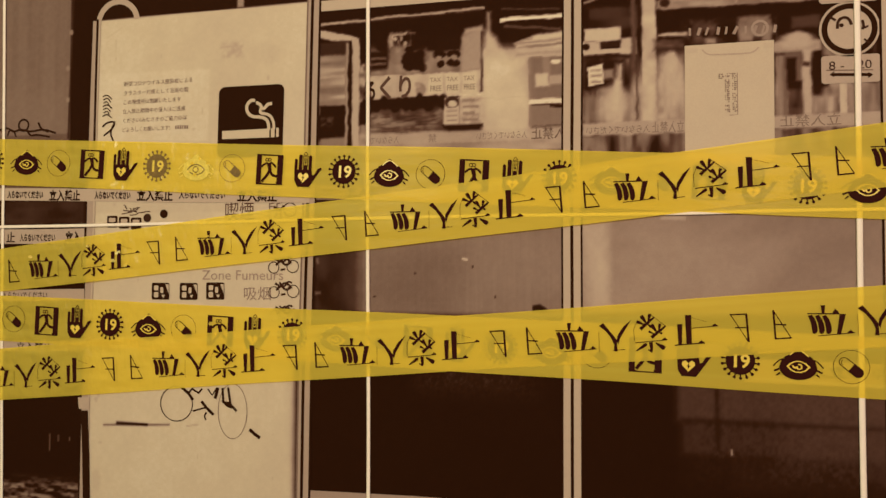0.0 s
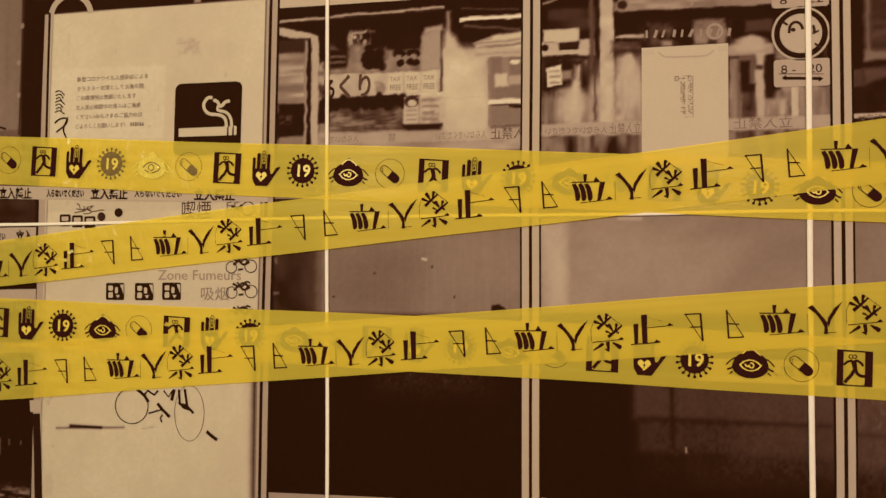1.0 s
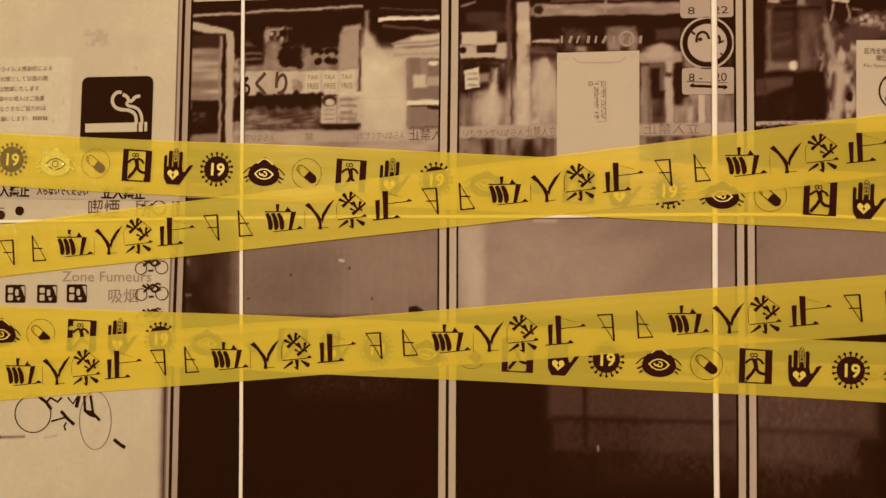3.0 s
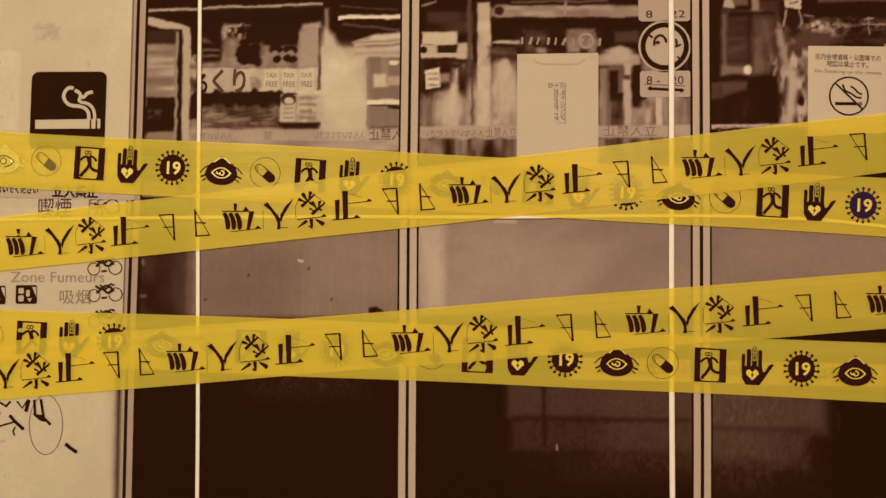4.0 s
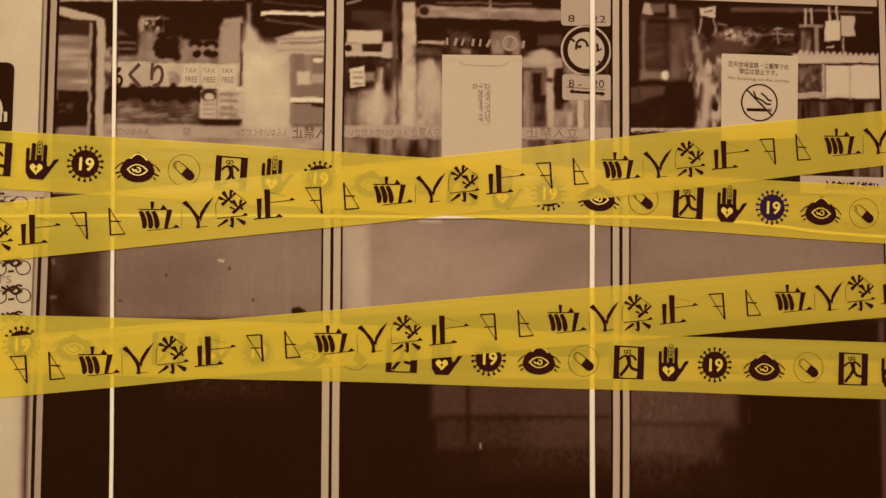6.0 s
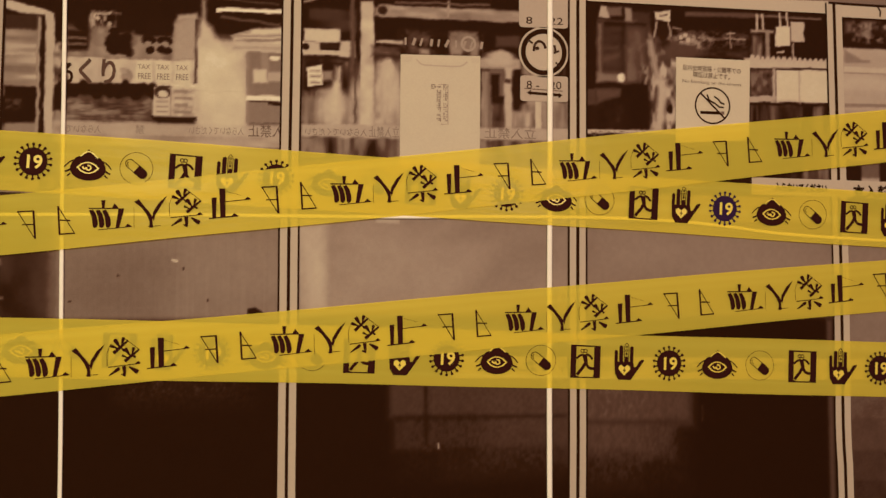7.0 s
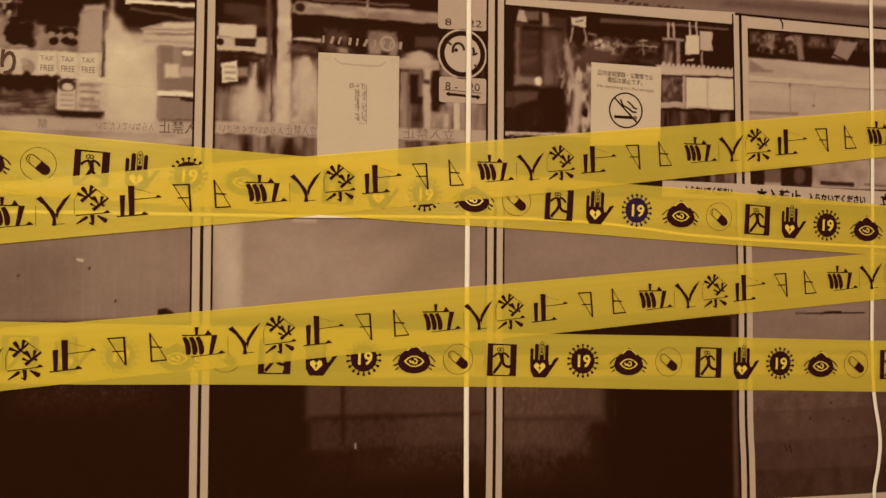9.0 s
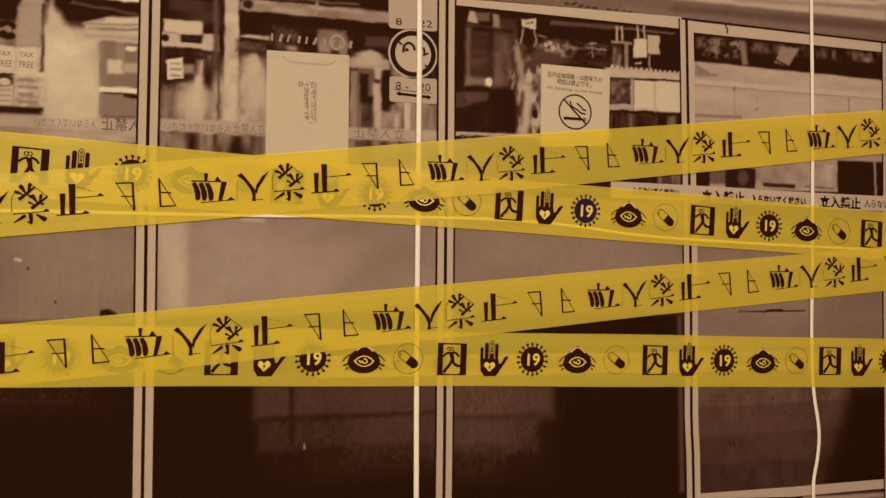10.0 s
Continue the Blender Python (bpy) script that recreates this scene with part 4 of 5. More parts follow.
flat("seam", [stroke_quad((0.885, 1.857), (1.348, 1.847), 0.004)], 0.0009, PRINT, mural, 0.05)
flat("crack", path_strip([(0.977, 1.853), (0.982, 1.845), (0.981, 1.836)], 0.003), 0.0010, PRINT, mural, 0.08)
flat("bottom_rail", [[(0.919, 0.966), (0.919, 0.975), (1.118, 0.973), (1.437, 0.973), (1.437, 0.955), (1.117, 0.954)]], 0.0005, PRINT, mural, 0.64, "pale bottom rail of a pane")
flat("bottom_rail", [[(-0.491, 1.002), (-0.306, 1.004), (-0.061, 1.003), (-0.061, 0.989), (-0.491, 0.986)]], 0.0005, PRINT, mural, 0.52, "pale bottom rail of a pane")
flat("bottom_rail", [[(-0.026, 1.018), (0.409, 0.988), (0.409, 0.974), (-0.026, 1.007)]], 0.0005, PRINT, mural, 0.52, "pale bottom rail of a pane")

# hoop over the board
hoop = (-0.879, 1.851)
flat("hoop", ring(hoop, 0.041, 0.011, 24, 8, 172, 0.042), 0.0006, PRINT, mural, 0.62, "pale bent tube hoop above the board")

# smoking sign on the board
sign = flat("smoking_sign", [[(x + 0.0030 * (z - 1.589) / 0.133, z - 0.0035 * (z - 1.589) / 0.133) for x, z in rounded((-0.672, 1.722), (-0.545, 1.589), 0.012)]], 0.0008, PRINT, mural, 0.035, "dark rounded smoking sign with pale cigarette symbol")
flat("cigarette", [[(-0.662, 1.638), (-0.570, 1.639), (-0.570, 1.623), (-0.662, 1.623)], [(-0.567, 1.639), (-0.560, 1.639), (-0.560, 1.623), (-0.567, 1.623)], [(-0.557, 1.640), (-0.552, 1.639), (-0.552, 1.624), (-0.557, 1.623)]], 0.0012, PRINT, sign, 0.78)
flat("smoke", path_strip(rounded_line([(-0.598, 1.691), (-0.606, 1.692), (-0.613, 1.685), (-0.615, 1.676), (-0.610, 1.666), (-0.600, 1.661), (-0.588, 1.661), (-0.577, 1.657), (-0.572, 1.650), (-0.571, 1.637)]), 0.0058) + path_strip(rounded_line([(-0.596, 1.687), (-0.588, 1.684), (-0.584, 1.675), (-0.579, 1.676), (-0.574, 1.683), (-0.565, 1.684)]), 0.0058) + path_strip(rounded_line([(-0.584, 1.678), (-0.589, 1.672), (-0.586, 1.667), (-0.576, 1.666), (-0.567, 1.661), (-0.562, 1.651), (-0.561, 1.637)]), 0.0052), 0.0012, PRINT, sign, 0.76)

# small printed notice on the board; the rows that cannot be read are bars
n0, n1 = (-0.865, 1.731), (-0.716, 1.732)
tilt = math.degrees(math.atan2(n1[1] - n0[1], n1[0] - n0[0]))
for k, body in enumerate(("新型コロナウイルス感染症による", "クラスター対策として当面の間", "この喫煙所は閉鎖いたします", "立入禁止期間中の侵入はご遠慮", "ください!みなさまのご協力のほ", "どよろしくお願いします!")):
    writing("notice_text", body, (n0[0] - 0.0006 * k, n0[1] - 0.0173 * k), 0.0098, 0.0007, board, 0.40 + 0.03 * (k % 2), turn=tilt, width=(0.142, 0.134, 0.120, 0.130, 0.134, 0.100)[k], bold=0.002)
r = random.Random(5)
bars = []
for i in range(6):
    x, z = n0[0] + 0.108 + 0.0046 * i, n0[1] + 0.004 - 0.0173 * 5
    bars.append([(x, z - 0.003), (x + r.uniform(0.002, 0.004), z - 0.003), (x + 0.003, z + 0.004), (x, z + r.uniform(0.002, 0.004))])
flat("notice_text", bars, 0.0007, PRINT, board, 0.44, "faded last word of the printed notice")


def scrawl(name, at, w, h, n, seed, width, tone, parent, label):
    """A loose pen scrawl within a box."""
    rr = random.Random(seed)
    out = []
    for _ in range(n):
        p = np.array((at[0] + rr.uniform(0, w), at[1] + rr.uniform(0, h)))
        a = rr.uniform(0, 6.28)
        pts = [tuple(p)]
        for _ in range(5):
            a += rr.uniform(-0.9, 0.9)
            p = p + np.array((math.cos(a) * w, math.sin(a) * h)) * 0.16
            pts.append(tuple(p))
        out += path_strip(pts, width)
    return flat(name, out, 0.0008, PRINT, parent, tone, label)


flat("pen_scrawl", [q for k in range(7) for q in path_strip(rounded_line([((-0.909, 1.713)[0] + 0.001 * (k % 3), (-0.909, 1.713)[1] - 0.0062 * k), ((-0.900, 1.717)[0] + 0.002 * (k % 2), (-0.900, 1.717)[1] - 0.0062 * k), ((-0.889, 1.707)[0] - 0.003 * (k % 3), (-0.889, 1.707)[1] - 0.0058 * k)]), 0.0021)], 0.0008, PRINT, board, 0.10, "black pen scrawl")
flat("pen_scrawl", path_strip(rounded_line([(-0.909, 1.656), (-0.899, 1.664), (-0.882, 1.665), (-0.886, 1.652), (-0.906, 1.639)]), 0.0032) + path_strip(rounded_line([(-0.882, 1.665), (-0.893, 1.644), (-0.885, 1.628)]), 0.0030), 0.0008, PRINT, board, 0.07)
flat("pen_scrawl", path_strip(rounded_line([(-1.136, 1.658), (-1.118, 1.663), (-1.106, 1.653), (-1.086, 1.659), (-1.068, 1.652), (-1.038, 1.657), (-1.010, 1.648)]), 0.0038) + path_strip(rounded_line([(-1.118, 1.646), (-1.113, 1.660), (-1.103, 1.654), (-1.098, 1.644)]), 0.0032) + path_strip(rounded_line([(-1.074, 1.656), (-1.066, 1.644), (-1.053, 1.647), (-1.023, 1.641)]), 0.0036), 0.0008, PRINT, mural, 0.10, "dark sprayed scrawl on grey wall")
flat("pen_scrawl", ring((-1.082, 1.666), 0.011, 0.0035, 20) + path_strip(rounded_line([(-1.049, 1.670), (-1.043, 1.657), (-1.026, 1.651)]), 0.004), 0.0007, PRINT, mural, 0.08)
# bicycle-like pen drawing low on the board
flat("pen_drawing", ring((-0.748, 1.142), ((-0.716, 1.143)[0] - (-0.780, 1.140)[0]) / 2, 0.0018, 34, 0, 360, ((-0.748, 1.171)[1] - (-0.747, 1.108)[1]) / 2), 0.0008, PRINT, board, 0.10, "thin black pen loop")
flat("pen_drawing", ring((-0.637, 1.133), ((-0.610, 1.134)[0] - (-0.666, 1.132)[0]) / 2, 0.0012, 36, 0, 360, ((-0.637, 1.181)[1] - (-0.636, 1.083)[1]) / 2), 0.0008, PRINT, board, 0.34, "thin black pen loop")
flat("pen_drawing", path_strip([(-0.738, 1.172), (-0.724, 1.162), (-0.715, 1.150)], 0.0055) + path_strip([(-0.724, 1.162), (-0.717, 1.170), (-0.704, 1.163), (-0.697, 1.171)], 0.004) + path_strip([(-0.715, 1.130), (-0.691, 1.137)], 0.003) + path_strip([(-0.698, 1.148), (-0.688, 1.137), (-0.674, 1.125)], 0.0055) + path_strip([(-0.688, 1.129), (-0.692, 1.122), (-0.689, 1.115)], 0.003), 0.0009, PRINT, board, 0.06)
flat("pen_drawing", path_strip([(-0.686, 1.171), (-0.677, 1.160), (-0.669, 1.172)], 0.003) + path_strip([(-0.666, 1.174), (-0.671, 1.154)], 0.006) + path_strip([(-0.657, 1.174), (-0.655, 1.148), (-0.644, 1.144)], 0.0045) + path_strip([(-0.646, 1.175), (-0.641, 1.145), (-0.629, 1.133)], 0.0045) + [[(-0.660, 1.151), (-0.641, 1.149), (-0.637, 1.137), (-0.648, 1.140)]], 0.0009, PRINT, board, 0.06)
flat("pen_mark", path_strip([(-0.604, 1.102), (-0.595, 1.095), (-0.584, 1.088)], 0.006), 0.0008, PRINT, board, 0.07)
# lettering and stamped marks in the middle of the board
writing("board_lettering", "喫煙", (-0.657, 1.478), 0.036, 0.0008, board, 0.25, width=0.058)
writing("board_lettering", "所", (-0.573, 1.481), 0.032, 0.0008, board, 0.35)
writing("board_lettering", "Zone Fumeurs", (-0.700, 1.368), 0.025, 0.0008, board, 0.50, width=0.158)
writing("board_lettering", "吸烟", (-0.619, 1.334), 0.026, 0.0008, board, 0.45, width=0.054)
for c in ((-0.783, 1.346), (-0.726, 1.346), (-0.673, 1.347)):
    stamp = flat("sticker", [rounded((c[0] - 0.018, c[1] - 0.015), (c[0] + 0.018, c[1] + 0.016), 0.003)], 0.0008, PRINT, board, 0.06, "small dark sticker with pale marks")
    flat("sticker_mark", [rounded((c[0] - 0.013, c[1] + 0.002), (c[0] - 0.004, c[1] + 0.011), 0.002), rounded((c[0] - 0.013, c[1] - 0.011), (c[0] - 0.004, c[1] - 0.001), 0.002), rounded((c[0] + 0.000, c[1] - 0.003), (c[0] + 0.006, c[1] + 0.008), 0.002), [(c[0] + 0.010, c[1] + 0.013), (c[0] + 0.017, c[1] + 0.013), (c[0] + 0.017, c[1] - 0.004)], [(c[0] + 0.002, c[1] - 0.006), (c[0] + 0.010, c[1] - 0.006), (c[0] + 0.006, c[1] - 0.012)]], 0.0012, PRINT, stamp, 0.72)
for k in range(3):
    c = (-0.544, 1.390)
    c = (c[0] + 0.001 * k, c[1] - 0.044 * k + (0.002 if k == 2 else 0))
    flat("pen_drawing", ring((c[0] - 0.016, c[1]), 0.010, 0.0016, 18) + ring((c[0] + 0.020, c[1] + 0.002), 0.011, 0.0016, 18) + path_strip(rounded_line([(c[0] - 0.014, c[1] + 0.016), (c[0] - 0.004, c[1] + 0.010), (c[0] + 0.004, c[1] + 0.018), (c[0] + 0.014, c[1] + 0.012)]), 0.0042) + path_strip(rounded_line([(c[0] - 0.012, c[1] + 0.004), (c[0] - 0.002, c[1] + 0.013), (c[0] + 0.006, c[1] + 0.003), (c[0] + 0.018, c[1] + 0.010)]), 0.0040) + path_strip([(c[0] - 0.003, c[1] - 0.004), (c[0] + 0.006, c[1] - 0.003)], 0.0035) + path_strip(rounded_line([(c[0] - 0.006, c[1] + 0.018), (c[0] + 0.003, c[1] + 0.008), (c[0] + 0.010, c[1] + 0.020), (c[0] + 0.018, c[1] + 0.017)]), 0.0032), 0.0009, PRINT, board, 0.12)
flat("pen_drawing", ring((-0.530, 1.493), 0.012, 0.0016, 18) + path_strip([(-0.560, 1.499), (-0.550, 1.492), (-0.541, 1.500)], 0.004), 0.0009, PRINT, board, 0.12)
flat("round_spot", [disc((-0.778, 1.489), 0.008)], 0.0008, PRINT, board, 0.07)
flat("round_spot", [disc((-0.812, 1.482), 0.008)], 0.0008, PRINT, board, 0.12)
for k in range(3):
    c = (-0.884, 1.477)
    c = (c[0] + 0.025 * k, c[1] - 0.002 * k)
    flat("sticker", [rounded((c[0] - 0.012, c[1] - 0.012), (c[0] + 0.010, c[1] + 0.010), 0.003)], 0.0008, PRINT, board, 0.10, "small dark sticker with pale marks")
    flat("sticker_mark", [rounded((c[0] - 0.008, c[1] - 0.002), (c[0] + 0.006, c[1] + 0.006), 0.002)], 0.0012, PRINT, board, 0.66)
scrawl("pen_scrawl", (-0.856, 1.491), 0.030, 0.012, 9, 4, 0.0018, 0.2, board, "black pen scrawl")

# pictured barrier tape round the shelter, with its lettering


def pictured_tape(p, q, w, texts, tone, ink_tone, label):
    d = np.subtract(q, p)
    turn = math.degrees(math.atan2(d[1], d[0]))
    tape = flat("pictured_tape", wobble_strip(p, q, w, 0.0006, 21, 24), 0.0012, PRINT, mural, tone, label)
    for body, at, size, width, bold in texts:
        writing("tape_lettering", body, at, size, 0.0016, tape, ink_tone, turn=turn, width=width, bold=bold)
    return tape


pictured_tape((-1.292, 1.536), (-0.493, 1.516), 0.024, [
    ("入らないでください", (-1.115, 1.526), 0.015, 0.080, 0.05),
    ("立入禁止", (-1.022, 1.520), 0.022, 0.068, 0.035),
    ("入らないでください", (-0.923, 1.521), 0.015, 0.076, 0.05),
    ("立入禁止", (-0.834, 1.516), 0.022, 0.074, 0.035),
    ("入らないでください", (-0.747, 1.518), 0.015, 0.092, 0.035),
    ("立入禁止", (-0.632, 1.511), 0.022, 0.078, 0.035)], 0.66, 0.05, "white pictured tape with black warning lettering")
pictured_tape((-1.289, 1.451), (-0.944, 1.450), 0.028, [
    ("止", (-1.116, 1.440), 0.022, 0.020, 0.02),
    ("入らないでください", (-1.085, 1.442), 0.015, 0.078, 0.035),
    ("立入", (-0.985, 1.441), 0.020, 0.034, 0.05)], 0.62, 0.05, "white pictured tape with black warning lettering")
pictured_tape((-1.286, 1.334), (-0.942, 1.339), 0.022, [("入らないでください", (-1.122, 1.331), 0.014, 0.10, 0.01)], 0.60, 0.06, "white pictured tape with black warning lettering")
pictured_tape((-1.284, 1.235), (-0.940, 1.243), 0.020, [("立入禁止", (-1.089, 1.233), 0.016, 0.08, 0.01)], 0.60, 0.06, "white pictured tape with black warning lettering")
pictured_tape((0.741, 1.534), (1.443, 1.520), 0.030, [
    ("入らないでください", (0.783, 1.527), 0.016, 0.095, 0.05),
    ("立入禁止", (0.925, 1.518), 0.024, 0.092, 0.035),
    ("入らないでください", (1.031, 1.518), 0.017, 0.122, 0.05),
    ("立入禁止", (1.184, 1.513), 0.025, 0.096, 0.035),
    ("入らないで", (1.288, 1.515), 0.017, 0.075, 0.015)], 0.68, 0.05, "white pictured tape with black warning lettering")
pictured_tape((-0.480, 1.5225), (-0.052, 1.510), 0.026, [
    ("ください", (-0.481, 1.517), 0.015, 0.037, 0.03),
    ("立入禁止", (-0.425, 1.514), 0.022, 0.082, 0.03),
    ("入らないでください", (-0.328, 1.518), 0.015, 0.092, 0.03),
    ("立入禁止", (-0.212, 1.512), 0.022, 0.080, 0.03)], 0.46, 0.20, "pale pictured tape across a pane with faded lettering")
strip = flat("pictured_tape", wobble_strip((0.221, 1.231), (1.440, 1.208), 0.036, 0.0006, 23, 24), 0.0004, PRINT, mural, 0.62, "faint reflected tape with mirrored lettering")
for k, (x, body) in enumerate(((600, "立入禁止"), (720, "入らないでください"), (905, "立入禁止"), (1010, "入らないでください"), (1200, "立入禁止"), (1300, "入らないでください"))):
    a, b = (0.221, 1.226), (1.439, 1.202)
    u = (x - 560) / 1080
    writing("reflected_lettering", body, (a[0] + (b[0] - a[0]) * u, a[1] + (b[1] - a[1]) * u), 0.020, 0.0008, strip, 0.02, mirror=True, width=0.10, turn=-0.5, bold=0.04)
# mirrored lettering of the reflected tape
writing("reflected_lettering", "入禁止", (-0.104, 1.604), 0.022, 0.0006, pane_a, 0.30, mirror=True, width=0.056)
writing("reflected_lettering", "入らないでください", (-0.196, 1.606), 0.014, 0.0006, pane_a, 0.44, mirror=True, width=0.085)
writing("reflected_lettering", "入らないで", (-0.382, 1.605), 0.014, 0.0006, pane_a, 0.42, mirror=True, width=0.052)
writing("reflected_lettering", "禁", (-0.279, 1.605), 0.016, 0.0006, pane_a, 0.46, mirror=True)
writing("reflected_lettering", "入らないでください", (-0.015, 1.608), 0.014, 0.0006, pane_b, 0.40, mirror=True, width=0.100)
writing("reflected_lettering", "立入禁止", (0.088, 1.607), 0.020, 0.0006, pane_b, 0.42, mirror=True, width=0.050)
writing("reflected_lettering", "立入禁止", (0.278, 1.609), 0.020, 0.0006, pane_b, 0.40, mirror=True, width=0.088)
writing("reflected_lettering", "入らないでください", (0.458, 1.615), 0.013, 0.0006, pane_c, 0.36, mirror=True, width=0.11)
# shop lettering in the first pane
writing("shop_lettering", "くり", (-0.371, 1.685), 0.044, 0.0006, pane_a, 0.24, width=0.062, bold=0.03)
writing("shop_lettering", "ろ", (-0.397, 1.683), 0.040, 0.0006, pane_a, 0.10, width=0.024, bold=0.03)
for k in range(3):
    c = (-0.276, 1.707)
    writing("shop_lettering", "TAX", (c[0] + 0.029 * k, c[1]), 0.011, 0.0006, pane_a, 0.46, width=0.019)
    writing("shop_lettering", "FREE", (c[0] + 0.029 * k, c[1] - 0.016), 0.014, 0.0006, pane_a, 0.42, width=0.020)

# paper notice, pictured envelope, road signs
env = flat("envelope", [[(0.139, 1.743), (0.271, 1.744), (0.270, 1.554), (0.138, 1.554)]], 0.0010, PRINT, mural, 0.75, "cream paper envelope with a vertical label")
flat("flap", path_strip(rounded_line([(0.165, 1.735), (0.173, 1.727), (0.183, 1.726), (0.235, 1.725), (0.243, 1.728), (0.249, 1.734)], 1), 0.0022), 0.0014, PRINT, env, 0.62)
for x0, x1, z0 in ((0.141, 0.159, 1.739), (0.256, 0.270, 1.740)):
    flat("tape_corner", [[(x0, z0), (x1, z0), (x1, z0 - 0.008), (x0, z0 - 0.008)]], 0.0014, PRINT, env, 0.72)
r = random.Random(11)
bars = []
for col, (top, n) in enumerate((((0.212, 1.695), 20), ((0.201, 1.695), 20), ((0.192, 1.695), 3))):
    for i in range(n):
        z = top[1] - 0.0031 * i
        for x in (-0.0026, 0.0002, 0.0024):
            if r.random() > 0.25:
                w, h = r.uniform(0.0012, 0.0026), r.uniform(0.0010, 0.0026)
                bars.append([(top[0] + x, z), (top[0] + x + w, z), (top[0] + x + w, z - h), (top[0] + x, z - h)])
flat("label_text", bars, 0.0014, PRINT, env, 0.44, "small unreadable vertical rows of text")
flat("label_edge", path_strip([(0.205, 1.695), (0.217, 1.695), (0.217, 1.629), (0.205, 1.629)], 0.0011), 0.0014, PRINT, env, 0.48)

road = flat("round_road_sign", [disc((0.378, 1.754), 0.0425, 0.0425, 40)], 0.0010, PRINT, mural, 0.66, "round road sign with dark ring")
flat("rim", ring((0.378, 1.754), 0.0350, 0.0082, 44), 0.0014, PRINT, road, 0.06)
flat("symbol", path_strip(rounded_line([(0.361, 1.755), (0.362, 1.767), (0.370, 1.773), (0.378, 1.769), (0.381, 1.760)]), 0.0042) + [disc((0.367, 1.760), 0.0034, 0.0030)] + path_strip([(0.351, 1.774), (0.359, 1.768)], 0.0035) + path_strip([(0.398, 1.737), (0.406, 1.730)], 0.003) + path_strip(rounded_line([(0.396, 1.766), (0.398, 1.757), (0.396, 1.752)]), 0.0040) + path_strip([(0.399, 1.754), (0.404, 1.757)], 0.0030), 0.0016, PRINT, road, 0.12)
plate = flat("sign_plate", [rounded((0.338, 1.714), (0.420, 1.671), 0.005)], 0.0010, PRINT, mural, 0.62, "pale road sign plate with hours and arrow")
writing("hours", "8 -   20", (0.348, 1.692), 0.019, 0.0014, plate, 0.12, width=0.060)
flat("arrow", [stroke_quad((0.352, 1.685), (0.407, 1.682), 0.0045), [(0.349, 1.685), (0.356, 1.690), (0.356, 1.681)], [(0.410, 1.682), (0.403, 1.686), (0.403, 1.677)]], 0.0014, PRINT, plate, 0.08)
flat("thin_line", [stroke_quad((0.345, 1.692), (0.410, 1.689), 0.0014)], 0.0014, PRINT, plate, 0.3)
plate2 = flat("sign_plate", [rounded((0.336, 1.858), (0.420, 1.795), 0.006)], 0.0010, PRINT, mural, 0.62, "pale road sign plate with hours")
writing("hours", "8    22", (0.347, 1.801), 0.017, 0.0014, plate2, 0.12, width=0.064)
scrawl("marks", (0.342, 1.815), 0.014, 0.014, 6, 6, 0.0018, 0.2, plate2, "")
# unreadable mirrored shop name as a row of pale bars
c0, c1 = (0.147, 1.765), (0.272, 1.762)
bars = []
for k in range(10):
    x, z = c0[0] + (c1[0] - c0[0]) * k / 9, c0[1] + (c1[1] - c0[1]) * k / 9
    bars.append(stroke_quad((x - 0.002 * (k % 3), z - 0.006), (x + 0.002 * (k % 2), z + 0.006), 0.0046 if k % 2 else 0.0034))
flat("shop_name", bars, 0.0007, PRINT, pane_b, 0.52, "pale illegible reflected shop name")
flat("shop_mark", ring((0.251, 1.764), 0.0112, 0.0042, 22), 0.0009, PRINT, pane_b, 0.54)

ban = flat("no_smoking_notice", [[(0.608, 1.753), (0.740, 1.751), (0.737, 1.612), (0.606, 1.606)]], 0.0010, PRINT, mural, 0.78, "cream notice with crossed-out cigarette symbol")
writing("notice_lettering", "区内全域道路・公園等での", (0.619, 1.732), 0.0105, 0.0014, ban, 0.26, width=0.104, turn=-2.5, bold=0.008)
writing("notice_lettering", "喫煙は禁止です。", (0.637, 1.720), 0.0105, 0.0014, ban, 0.26, width=0.066, turn=-2.5, bold=0.008)
writing("notice_lettering", "No Smoking on the streets", (0.618, 1.710), 0.0078, 0.0014, ban, 0.34, width=0.106, turn=-2.5)
cc = (0.672, 1.671)
flat("ban_ring", ring(cc, 0.0305, 0.0027, 40) + [stroke_quad((cc[0] - 0.021, cc[1] + 0.021), (cc[0] + 0.021, cc[1] - 0.021), 0.003)], 0.0014, PRINT, ban, 0.06)
flat("cigarette", [stroke_quad((cc[0] - 0.022, cc[1] - 0.012), (cc[0] + 0.012, cc[1] - 0.0125), 0.0052)], 0.0014, PRINT, ban, 0.05)
flat("ash", [stroke_quad((cc[0] + 0.014, cc[1] - 0.0125), (cc[0] + 0.021, cc[1] - 0.0125), 0.006)], 0.0014, PRINT, ban, 0.35)
flat("smoke", path_strip([(cc[0] - 0.010, cc[1] + 0.019), (cc[0] - 0.006, cc[1] + 0.009), (cc[0] + 0.004, cc[1] + 0.004), (cc[0] + 0.012, cc[1] - 0.002), (cc[0] + 0.020, cc[1] - 0.003)], 0.003) + path_strip([(cc[0] + 0.003, cc[1] + 0.016), (cc[0] + 0.010, cc[1] + 0.011), (cc[0] + 0.015, cc[1] + 0.005), (cc[0] + 0.021, cc[1] + 0.003)], 0.003), 0.0015, PRINT, ban, 0.06)

# ---- the real cords in front of the mural ----


